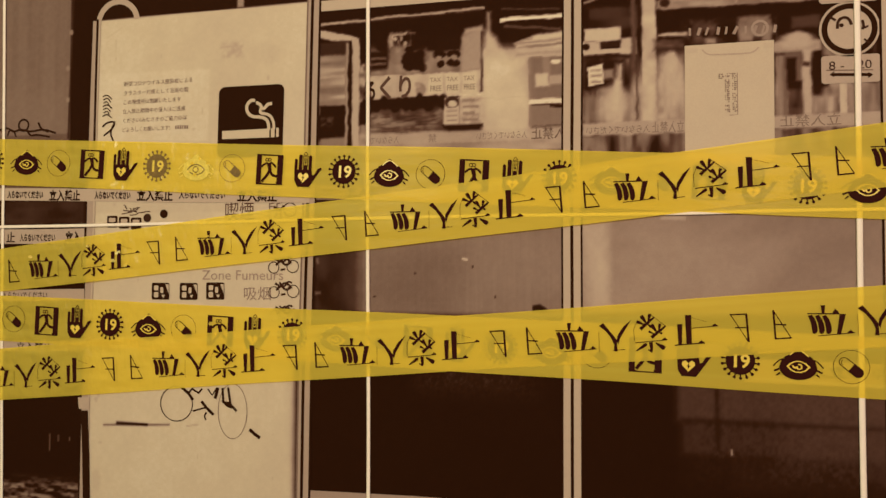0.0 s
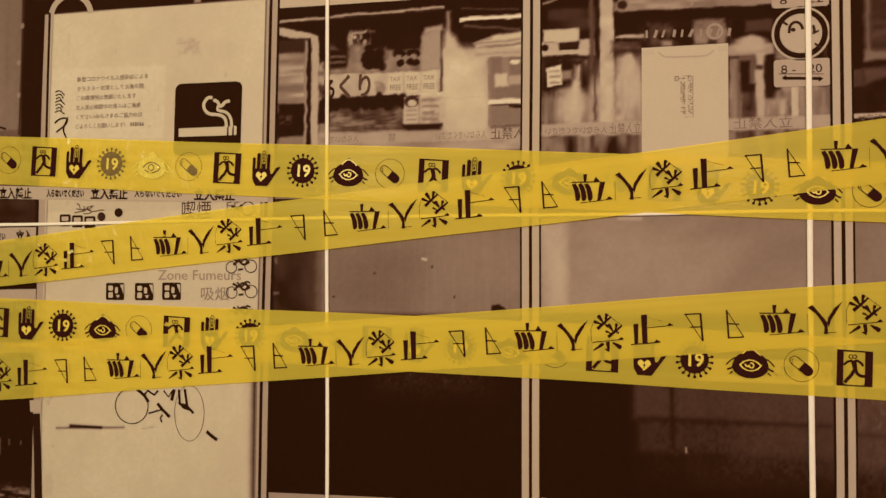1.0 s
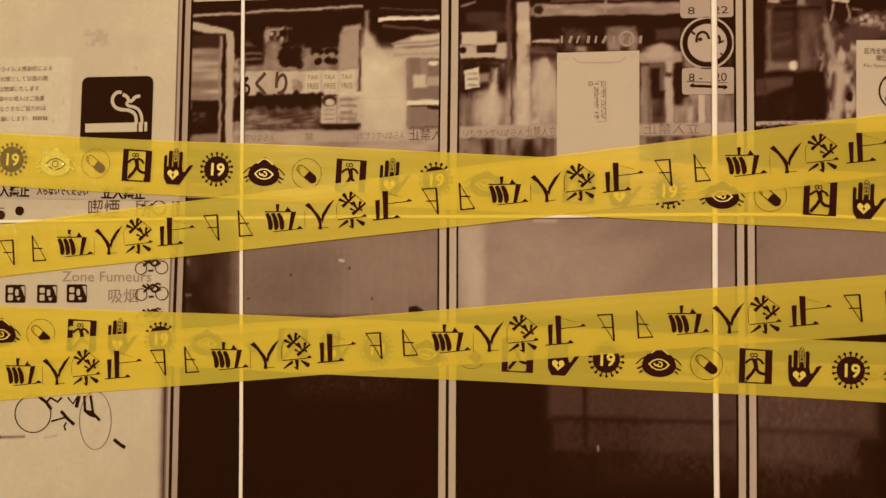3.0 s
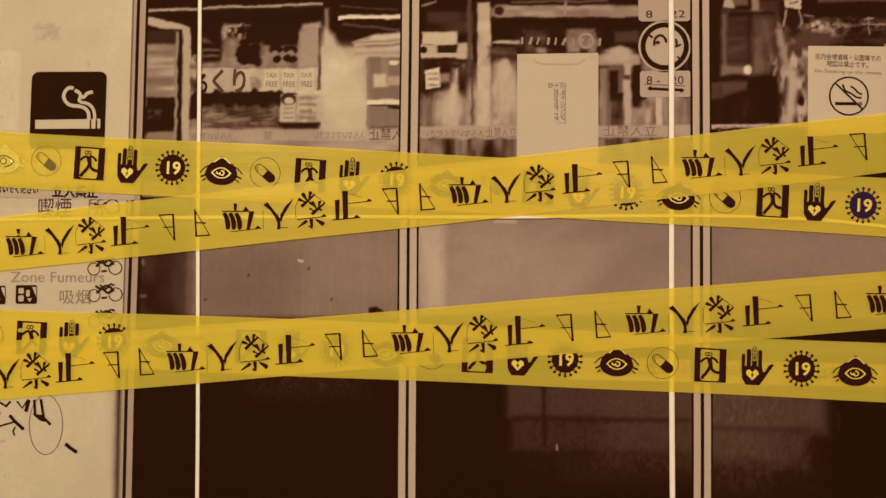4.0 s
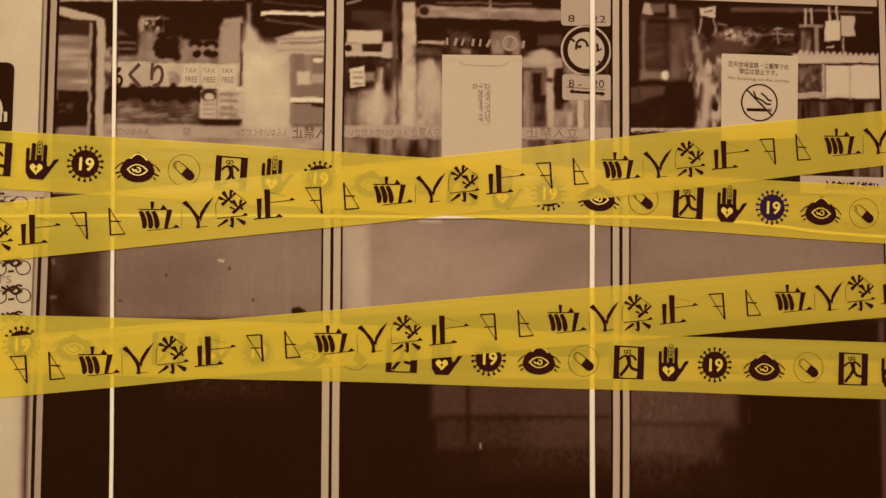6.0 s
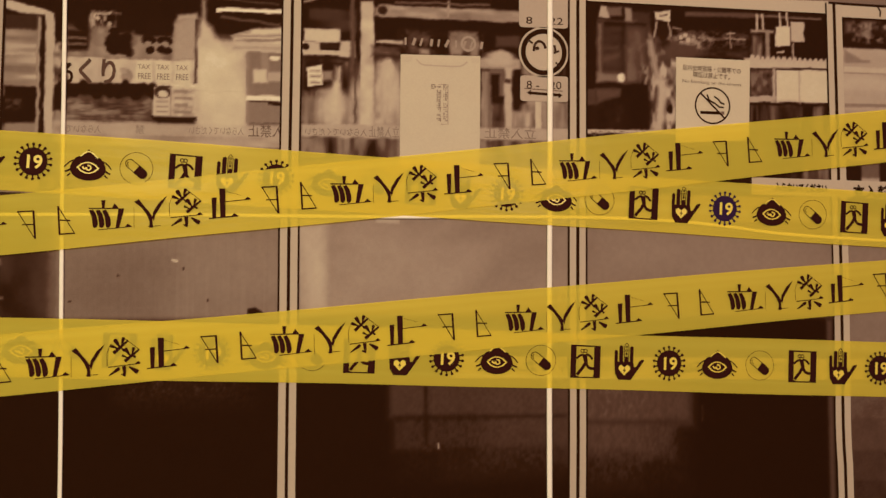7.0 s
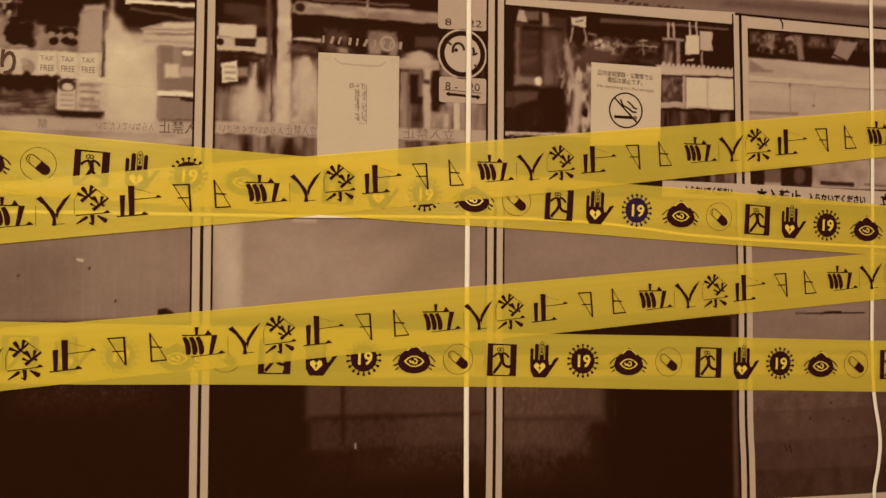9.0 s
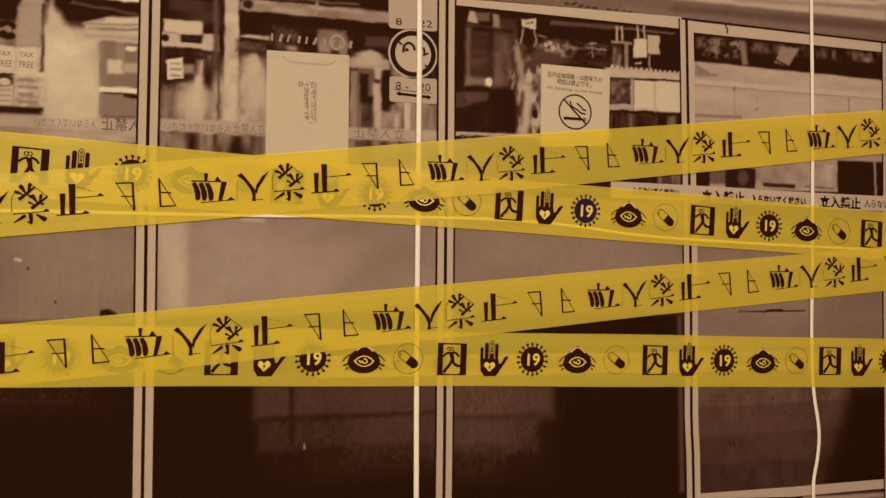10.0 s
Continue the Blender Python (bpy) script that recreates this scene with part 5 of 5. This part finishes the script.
def hanging_cord(points, radius, lift, label):
    cu = bpy.data.curves.new("white_cord", "CURVE")
    cu.dimensions, cu.bevel_depth, cu.bevel_resolution, cu.resolution_u = "3D", radius, 2, 8
    sp = cu.splines.new("NURBS")
    sp.points.add(len(points) - 1)
    for k, (x, z) in zip(sp.points, points):
        k.co = (x, 0, z, 1)
    sp.use_endpoint_u, sp.order_u = True, 3
    tmp = new("white_cord", cu)
    bpy.context.view_layer.update()
    me = bpy.data.meshes.new_from_object(tmp.evaluated_get(bpy.context.evaluated_depsgraph_get()))
    bpy.data.objects.remove(tmp)
    for v in me.vertices:
        v.co.y = WALL - lift + 0.35 * v.co.y
    me.materials.clear()
    me.materials.append(CORD)
    for f in me.polygons:
        f.use_smooth = True
    return tagged(new("white_cord", me), label, "cord", "cords on the mural")


UP, DOWN = 2.45, 0.46
hanging_cord([(-1.138, UP), (-1.129, 1.916), (-1.124, 1.581), (-1.122, 1.252), (-1.114, 0.947), (-1.110, DOWN)], 0.0033, 0.0024, "taut white cord hanging in front of the mural")
hanging_cord([(-0.388, UP), (-0.386, 1.858), (-0.386, 1.413), (-0.383, 1.170), (-0.383, 0.995), (-0.384, DOWN)], 0.0033, 0.0024, "taut white cord hanging in front of the mural")
hanging_cord([(0.386, UP), (0.389, 1.836), (0.388, 1.601), (0.386, 1.278), (0.386, 1.020), (0.388, DOWN)], 0.0046, 0.0028, "broad taut white cord hanging in front of the mural")
hanging_cord([(1.167, UP), (1.167, 1.918), (1.169, 1.696), (1.166, 1.387), (1.163, 1.266), (1.165, 1.157), (1.181, 1.080), (1.176, 1.025), (1.165, 0.983), (1.166, 0.948), (1.166, DOWN)], 0.0039, 0.0026, "slack white cord, kinked below the barrier tape")
hanging_cord([(-1.85, 1.465), (-1.132, 1.469), (-0.884, 1.469), (-0.276, 1.477), (0.139, 1.475), (0.256, 1.478), (0.62, 1.477), (0.877, 1.437), (2.05, 1.41)], 0.0030, 0.0042, "thin horizontal white cord behind the barrier tape")

# ---- the real barrier tapes ----
SYMBOL = 0.000315      # metres for one drawing unit of the lettering


def scaled(polys, centre, k):
    return [[((x - centre[0]) * k, -(y - centre[1]) * k) for x, y in poly] for poly in polys]


def symbol_mesh(name, polys, material, depth=0.0):
    verts, faces = [], []
    for i, poly in enumerate(polys):
        area = sum(p[0] * q[1] - q[0] * p[1] for p, q in zip(poly, poly[1:] + poly[:1]))
        poly = poly if area > 0 else poly[::-1]
        faces.append(range(len(verts), len(verts) + len(poly)))
        verts += [(x, -depth - 0.000004 * i, z) for x, z in poly]
    me = bpy.data.meshes.new(name)
    me.from_pydata(verts, [], faces)
    me.materials.append(material)
    return me


def glyph_stand():
    thick = [(978, 220), (996, 214), (1010, 236), (1019, 264), (1021, 288), (1015, 302), (1005, 306), (997, 300), (995, 282), (990, 250)]
    return scaled([[(1035, 168), (1055, 168), (1051, 206), (1039, 206)], [(976, 206), (1117, 205), (1117, 211), (976, 212)], [(1085, 206), (1099, 182), (1118, 206)],
                   thick, [(x + 31, y) for x, y in thick], [(x + 62, y) for x, y in thick],
                   [(1118, 208), (1145, 208), (1122, 306), (1104, 306)], stroke_quad((1022, 315), (1182, 297), 4), [(1146, 300), (1164, 283), (1184, 298)]], (1078, 245), SYMBOL)


def glyph_enter():
    return scaled([[(8, 270), (30, 256), (62, 296), (84, 322), (97, 342), (98, 366), (84, 366), (70, 334), (44, 298)],
                   [(96, 345), (100, 318), (128, 272), (166, 238), (140, 284), (112, 332), (104, 364)],
                   stroke_quad((91, 360), (91, 397), 14, 18), stroke_quad((78, 391), (137, 387), 3), stroke_quad((8, 300), (10, 400), 1.6)], (85, 318), SYMBOL)


def leaf(a, b, w):
    """A brush stroke that starts broad at a and ends in a point at b."""
    d = np.subtract(b, a).astype(float)
    k = np.array((-d[1], d[0])) / math.hypot(*d)
    side = ((0.0, 0.28), (0.06, 0.46), (0.2, 0.5), (0.45, 0.40), (0.75, 0.26), (1.0, 0.16))
    return [tuple(np.add(a, d * t) + k * w * u) for t, u in side] + [tuple(np.add(a, d * t) - k * w * u) for t, u in side[::-1]]


def glyph_forbid():
    s = []
    for a, b, w in (((91, 26), (82, 72), 17), ((46, 36), (74, 78), 21), ((24, 68), (64, 84), 17), ((98, 98), (74, 74), 12),
                    ((142, 78), (134, 114), 16), ((97, 82), (124, 120), 21), ((84, 118), (112, 132), 12), ((152, 130), (128, 112), 12)):
        s.append(leaf(a, b, w))
    for a, b, w, w2 in (((114, 42), (42, 108), 9, 18), ((170, 88), (98, 150), 9, 18), ((90, 28), (166, 86), 3, 3), ((26, 62), (9, 110), 2, 2), ((9, 110), (12, 172), 2, 2), ((17, 179), (176, 161), 5, 4), ((95, 174), (99, 214), 20, 15)):
        s.append(stroke_quad(a, b, w, w2))
    s += [leaf((104, 222), (80, 214), 15), leaf((74, 184), (22, 222), 17), leaf((165, 206), (120, 178), 24), [(146, 164), (165, 148), (180, 160)]]
    return scaled(s, (95, 128), 0.000302)


def glyph_stop():
    return scaled([[(220, 99), (246, 96), (244, 205), (226, 206)], [(259, 49), (290, 49), (292, 198), (266, 201)], stroke_quad((208, 207), (356, 192), 6), [(322, 194), (338, 178), (358, 191)],
                   stroke_quad((290, 118), (420, 103), 4), [(388, 106), (404, 91), (422, 102)], stroke_quad((290, 62), (370, 84), 1.3)], (310, 128), 0.000302)


def glyph_open_wedge():
    return scaled([stroke_quad((617, 201), (696, 196), 7), stroke_quad((693, 196), (703, 332), 10), stroke_quad((620, 200), (702, 332), 4), stroke_quad((641, 264), (697, 262), 6)], (662, 262), SYMBOL)


def glyph_wedge():
    return scaled([stroke_quad((819, 184), (828, 323), 9), stroke_quad((824, 322), (900, 316), 7), stroke_quad((819, 186), (898, 316), 4), stroke_quad((822, 252), (877, 254), 7)], (858, 253), SYMBOL)


UNIT = 0.000304


def sym_door():
    jambs = [[(82, 62), (113, 62), (113, 238), (82, 238)], [(212, 66), (248, 66), (248, 238), (212, 238)], [(82, 60), (248, 64), (248, 71), (82, 69)], [(82, 233), (248, 233), (248, 240), (82, 240)]]
    figure = [stroke_quad((158, 112), (169, 160), 27, 20)]
    figure += path_strip(rounded_line([(166, 154), (150, 186), (130, 208), (120, 224)]), 17) + path_strip(rounded_line([(164, 152), (178, 178), (192, 187), (222, 190)]), 16)
    figure += path_strip(rounded_line([(154, 112), (132, 118), (114, 136)]), 12) + path_strip(rounded_line([(166, 110), (190, 118), (204, 138)]), 12)
    ground = [[(113, 226), (128, 234), (113, 234)], [(222, 196), (212, 206), (222, 214), (206, 226), (212, 234), (226, 234)]]
    return scaled(jambs + figure + ground + ring((146, 93), 9, 5, 12) + ring((163, 93), 9, 5, 12), (164, 150), UNIT)


def sym_palm():
    tip = [(394, 146), (392, 66), (398, 50), (405, 44), (412, 50), (418, 66), (416, 146)]
    return scaled([[(338, 146), (444, 146), (450, 176), (462, 172), (480, 140), (500, 132), (506, 138), (440, 236), (432, 246), (362, 246), (342, 212)], rounded((338, 84), (356, 150), 8), rounded((364, 58), (386, 150), 9),
                   rounded((424, 62), (444, 150), 9), rounded((396, 118), (414, 150), 4)] + path_strip(tip, 4) + ring((405, 66), 5, 4, 12) + ring((405, 86), 6, 4, 12) + [disc((405, 104), 6, 8, 12)], (415, 150), UNIT)


def sym_palm_gap():
    return scaled([[(394, 222), (362, 188), (364, 172), (378, 164), (394, 178), (410, 164), (424, 172), (428, 188)]], (415, 150), UNIT)


def sym_spark():
    return scaled([[(398, 176), (386, 196), (394, 196), (388, 214), (404, 190), (396, 190)]], (415, 150), UNIT)


def sym_virus():
    p = [disc((638, 165), 70, 72, 32)]
    for i in range(18):
        a = 2 * math.pi * (i + 0.4) / 18
        c, s = math.cos(a), math.sin(a)
        p.append(stroke_quad((638 + 66 * c, 165 + 68 * s), (638 + 84 * c, 165 + 86 * s), 7))
        p.append(disc((638 + 87 * c, 165 + 89 * s), 8, 8, 8))
    return scaled(p, (638, 165), UNIT)


def sym_eye():
    p = [disc((908, 190), 88, 60, 36), [(822, 184), (830, 154), (848, 133), (874, 122), (893, 101), (908, 90), (923, 101), (942, 122), (968, 133), (986, 154), (994, 184)]]
    for g in (-1, 1):
        p += path_strip(rounded_line([(908 + g * 72, 148), (908 + g * 92, 158), (908 + g * 116, 186)]), 6) + path_strip(rounded_line([(908 + g * 84, 196), (908 + g * 100, 206), (908 + g * 112, 209)]), 9)
        p.append(stroke_quad((908 + g * 84, 218), (908 + g * 100, 232), 9, 5))
    return scaled(p, (908, 170), UNIT)


def almond(k):
    pts = ((-58, 0), (-38, -20), (-14, -31), (12, -31), (38, -20), (60, 0), (38, 22), (12, 32), (-14, 31), (-38, 20))
    return [(908 + k * x, 184 + k * y) for x, y in pts]


def sym_eye_gap():
    return scaled([almond(0.95)] + path_strip(rounded_line([(868, 128), (888, 108), (908, 98), (928, 108), (956, 132)]), 6), (908, 170), UNIT)


def sym_iris():
    return scaled([almond(0.77)], (908, 170), UNIT)


def sym_glint():
    return scaled(ring((912, 184), 12, 7, 16, -120, 190) + path_strip(rounded_line([(882, 178), (890, 192), (906, 184)]), 8), (908, 170), UNIT)


def sym_pill():
    d = Vector((100, 78)).normalized()
    k = Vector((-d.y, d.x))
    c = Vector((1152, 190))

    def capsule_end(sign, a, r):
        pts = [c + k * r, c - k * r] if sign > 0 else [c - k * r, c + k * r]
        base = math.atan2(d.y, d.x) + (0 if sign > 0 else math.pi)
        e = c + d * a * sign
        arc = [e + Vector((math.cos(base + t), math.sin(base + t))) * r for t in np.linspace(-math.pi / 2, math.pi / 2, 9)]
        return [tuple(v) for v in ([c - k * r * sign] + arc + [c + k * r * sign])]

    hollow = capsule_end(-1, 42, 22)
    p = ring((1152, 187), 82, 2.2, 40) + [capsule_end(1, 40, 25)]
    p += path_strip(hollow, 4) + ring((1122, 166), 15, 3, 10, 120, 230)
    return scaled(p, (1152, 187), UNIT)


def number_mesh():
    cu = bpy.data.curves.new("number", "FONT")
    cu.body, cu.size, cu.align_x, cu.offset, cu.resolution_u = "19", 0.0285, "CENTER", 0.0007, 3
    tmp = new("number", cu)
    bpy.context.view_layer.update()
    me = bpy.data.meshes.new_from_object(tmp.evaluated_get(bpy.context.evaluated_depsgraph_get()))
    bpy.data.objects.remove(tmp)
    for v in me.vertices:
        v.co = (v.co.x, -0.0002, v.co.y - 0.0100)
    me.materials.clear()
    me.materials.append(FILM_GAP)
    return me


GLYPHS = [("printed_character", symbol_mesh("printed_character", f(), TAPE_INK)) for f in (glyph_stand, glyph_enter, glyph_forbid, glyph_stop, glyph_open_wedge, glyph_wedge)]
GLYPH_AT = (0.0, 0.060, 0.115, 0.181, 0.245, 0.305)
NUMBER = number_mesh()
VIRUS_SHEEN = symbol_mesh("virus_symbol", sym_virus(), BLUE_SHEEN_INK)
# symbol copies with the glare put into their ink colour
VIRUS_GLARE = symbol_mesh("virus_symbol", sym_virus(), GLARE_INK)
EYE_GLARE = symbol_mesh("eye_symbol", sym_eye(), PALE_GLARE_INK)
EYE_LINE = symbol_mesh("eye_outline", scaled(path_strip(almond(0.95) + [almond(0.95)[0]], 7) + ring((906, 184), 17, 6, 18), (908, 170), UNIT), GLARE_INK, 0.0003)
PILL_GLARE = symbol_mesh("capsule_symbol", sym_pill(), GLARE_INK)
SYMBOLS = [("door_symbol", symbol_mesh("door_symbol", sym_door(), TAPE_INK), []),
           ("palm_symbol", symbol_mesh("palm_symbol", sym_palm(), TAPE_INK), [symbol_mesh("heart", sym_palm_gap(), FILM_GAP, 0.0002), symbol_mesh("spark", sym_spark(), TAPE_INK, 0.0004)]),
           ("virus_symbol", symbol_mesh("virus_symbol", sym_virus(), TAPE_INK), [NUMBER]),
           ("eye_symbol", symbol_mesh("eye_symbol", sym_eye(), TAPE_INK), [symbol_mesh("eye_white", sym_eye_gap(), FILM_GAP, 0.0002), symbol_mesh("iris", sym_iris(), TAPE_INK, 0.0004), symbol_mesh("glint", sym_glint(), FILM_GAP, 0.0006)]),
           ("capsule_symbol", symbol_mesh("capsule_symbol", sym_pill(), TAPE_INK), [])]
SYMBOL_AT = (0.0, 0.0715, 0.141, 0.2235, 0.297)


def barrier_tape(z0, slope, top, bottom, lift, seed, label):
    """A stretched film whose edges run at top and bottom (height at x = 0, slope), wandering slightly."""
    r = random.Random(seed)
    ph = [r.uniform(0, 6.28) for _ in range(6)]
    nx, nv = 320, 24
    verts, faces, fold_tints = [], [], []
    # lengthwise bands that are only tinted lighter, for light along folds
    tint_bands = [(r.uniform(0.1, 0.9), r.uniform(0.02, 0.06), r.uniform(0.6, 2.2), r.uniform(0, 6.28)) for _ in range(5)]
    for i in range(nx + 1):
        x = -1.9 + 4.0 * i / nx
        e0 = bottom[0] + bottom[1] * x + bottom[2] * x * x + 0.0008 * math.sin(4 * x + ph[0]) + 0.0005 * math.sin(13 * x + ph[1])
        e1 = top[0] + top[1] * x + top[2] * x * x + 0.0008 * math.sin(5 * x + ph[2]) + 0.0005 * math.sin(11 * x + ph[3])
        for j in range(nv + 1):
            v = j / nv
            d = lift + 0.0002 * math.sin(6 * x + ph[4] + 2 * v) + 0.0001 * math.sin(17 * x + 5 * v + ph[5])
            verts.append((x, WALL - d, e0 + (e1 - e0) * v))
            fold_tints.append(min(1.0, sum((0.5 + 0.5 * math.sin(q * x + u)) * math.exp(-((v - c - 0.05 * math.sin(0.7 * x + u)) / w) ** 2) for c, w, q, u in tint_bands)))
    for i in range(nx):
        for j in range(nv):
            a = i * (nv + 1) + j
            faces.append((a, a + nv + 1, a + nv + 2, a + 1))
    ob = mesh_object("barrier_tape", verts, faces, FILM)
    ob.data.attributes.new("fold_tint", "FLOAT", "POINT").data.foreach_set("value", np.array(fold_tints, dtype=np.float32))
    at = ob.data.attributes.new("crumple", "FLOAT", "POINT")
    at.data.foreach_set("value", np.array([min(1.0, max(0.0, (-0.55 - v[0]) * 3.0)) for v in verts], dtype=np.float32))
    for f in ob.data.polygons:
        f.use_smooth = True
    return tagged(ob, label, "barrier tape", "yellow barrier tapes")


def along(n, law):
    """Where the print's n-th repeat begins, going on evenly past the ends."""
    if n < 0:
        return law[0] + n * (law[1] - law[0])
    last = len(law) - 1
    return law[n] if n <= last else law[last] + (n - last) * (law[last] - law[last - 1])


def printed(tape, name, me, x, z, lift, subs=(), turn=0.0):
    ob = new(name, me)
    ob.parent = tape
    ob.matrix_local = Matrix.Translation((x, WALL - lift, z)) @ Matrix.Rotation(radians(turn), 4, "Y")
    for s in subs:
        c = new(s.name.split(".")[0], s)
        c.parent = ob
    return ob


def symbol_tape(centre, top, bottom, lift, law, seed, label, odd={}):
    tape = barrier_tape(centre[0], centre[1], top, bottom, lift, seed, label)
    for n in range(-3, 9):
        x0, x1 = along(n, law), along(n + 1, law)
        for k, ((name, me, subs), o) in enumerate(zip(SYMBOLS, SYMBOL_AT)):
            x = x0 + o * (x1 - x0) / 0.372
            if -1.85 < x < 2.05:
                printed(tape, name, odd.get((n, k), me), x, centre[0] + centre[1] * x, lift + 0.0005, subs if odd.get((n, k)) is not EYE_GLARE else (EYE_LINE,), math.degrees(math.atan(-centre[1])))
    return tape


def lettered_tape(centre, top, bottom, lift, law, seed, label):
    tape = barrier_tape(centre[0], centre[1], top, bottom, lift, seed, label)
    for n in range(-3, 9):
        x0, x1 = along(n, law), along(n + 1, law)
        for (name, me), o in zip(GLYPHS, GLYPH_AT):
            x = x0 + o * (x1 - x0) / 0.372
            if -1.85 < x < 2.05:
                printed(tape, name, me, x, centre[0] + centre[1] * x, lift + 0.0005)
    return tape


upper_symbols = symbol_tape((1.5330, -0.0559), (1.5786, -0.0552, -0.0004), (1.4854, -0.0569, 0.0003), 0.0056, (-1.284, -0.926, -0.567, -0.200, 0.172, 0.547, 0.924, 1.301), 31, "translucent yellow barrier tape printed with black pictograms", {(5, 2): VIRUS_SHEEN, (1, 2): VIRUS_GLARE, (1, 3): EYE_GLARE, (1, 4): PILL_GLARE})
lower_symbols = symbol_tape((1.2538, -0.0345), (1.3008, -0.0341, -0.0025), (1.2086, -0.0371, -0.0011), 0.0056, (-1.019, -0.660, -0.296, 0.074, 0.446, 0.826, 1.202), 32, "translucent yellow barrier tape printed with black pictograms")
upper_letters = lettered_tape((1.5095, 0.1156), (1.5584, 0.1158, -0.0018), (1.4628, 0.1117, 0.0051), 0.0072, (-1.027, -0.673, -0.312, 0.059, 0.434, 0.811, 1.183), 33, "translucent yellow barrier tape printed with upside-down characters")
lettered_tape((1.2790, 0.0868), (1.3292, 0.0825, -0.0018), (1.2368, 0.0866, -0.0032), 0.0072, (-0.761, -0.402, -0.034, 0.343, 0.724, 1.097), 34, "translucent yellow barrier tape printed with upside-down characters")


def crease(tape, at, size, lean_x, lean_z, seed, lift):
    """A small crumpled facet standing out of a film, tilted sideways and up by so many degrees."""
    r = random.Random(seed)
    a, b = math.tan(radians(lean_x)), math.tan(radians(lean_z))
    turn = r.uniform(0, 6.28)
    y0 = WALL - lift - 0.0006 - 0.4 * size * abs(a)
    verts = [(at[0], y0, at[1])]
    n = 6
    for i in range(n):
        t = turn + 2 * math.pi * i / n
        rad = size * r.uniform(0.5, 1.0)
        dx, dz = rad * math.cos(t), 0.8 * rad * math.sin(t)
        verts.append((at[0] + dx, y0 + a * dx + b * dz, at[1] + dz))
    mesh_object("crease", verts, [(0, 1 + i, 1 + (i + 1) % n) for i in range(n)], CREASED, tape)


# crumpled spots added for glints, tilted to mirror the lamps into the camera
r = random.Random(77)
for spots, tape, lift in ((((-0.877, 1.403), (-0.895, 1.390), (-0.869, 1.417), (-0.931, 1.430), (-0.684, 1.447), (-0.850, 1.394), (-1.092, 1.394), (-1.054, 1.410), (-0.883, 1.403), (-0.864, 1.419), (-0.894, 1.385)), upper_letters, 0.0072),
                          (((-0.717, 1.580), (-0.697, 1.569), (-0.724, 1.566), (-0.704, 1.588), (-0.688, 1.579), (-0.711, 1.559)), upper_symbols, 0.0056),
                          (((-0.677, 1.289), (-0.654, 1.283), (-0.666, 1.271), (-0.648, 1.266)), lower_symbols, 0.0056)):
    for k, at in enumerate(spots):
        crease(tape, at, r.uniform(0.003, 0.006), r.uniform(7, 24), r.uniform(1, 14), 100 + k, lift)
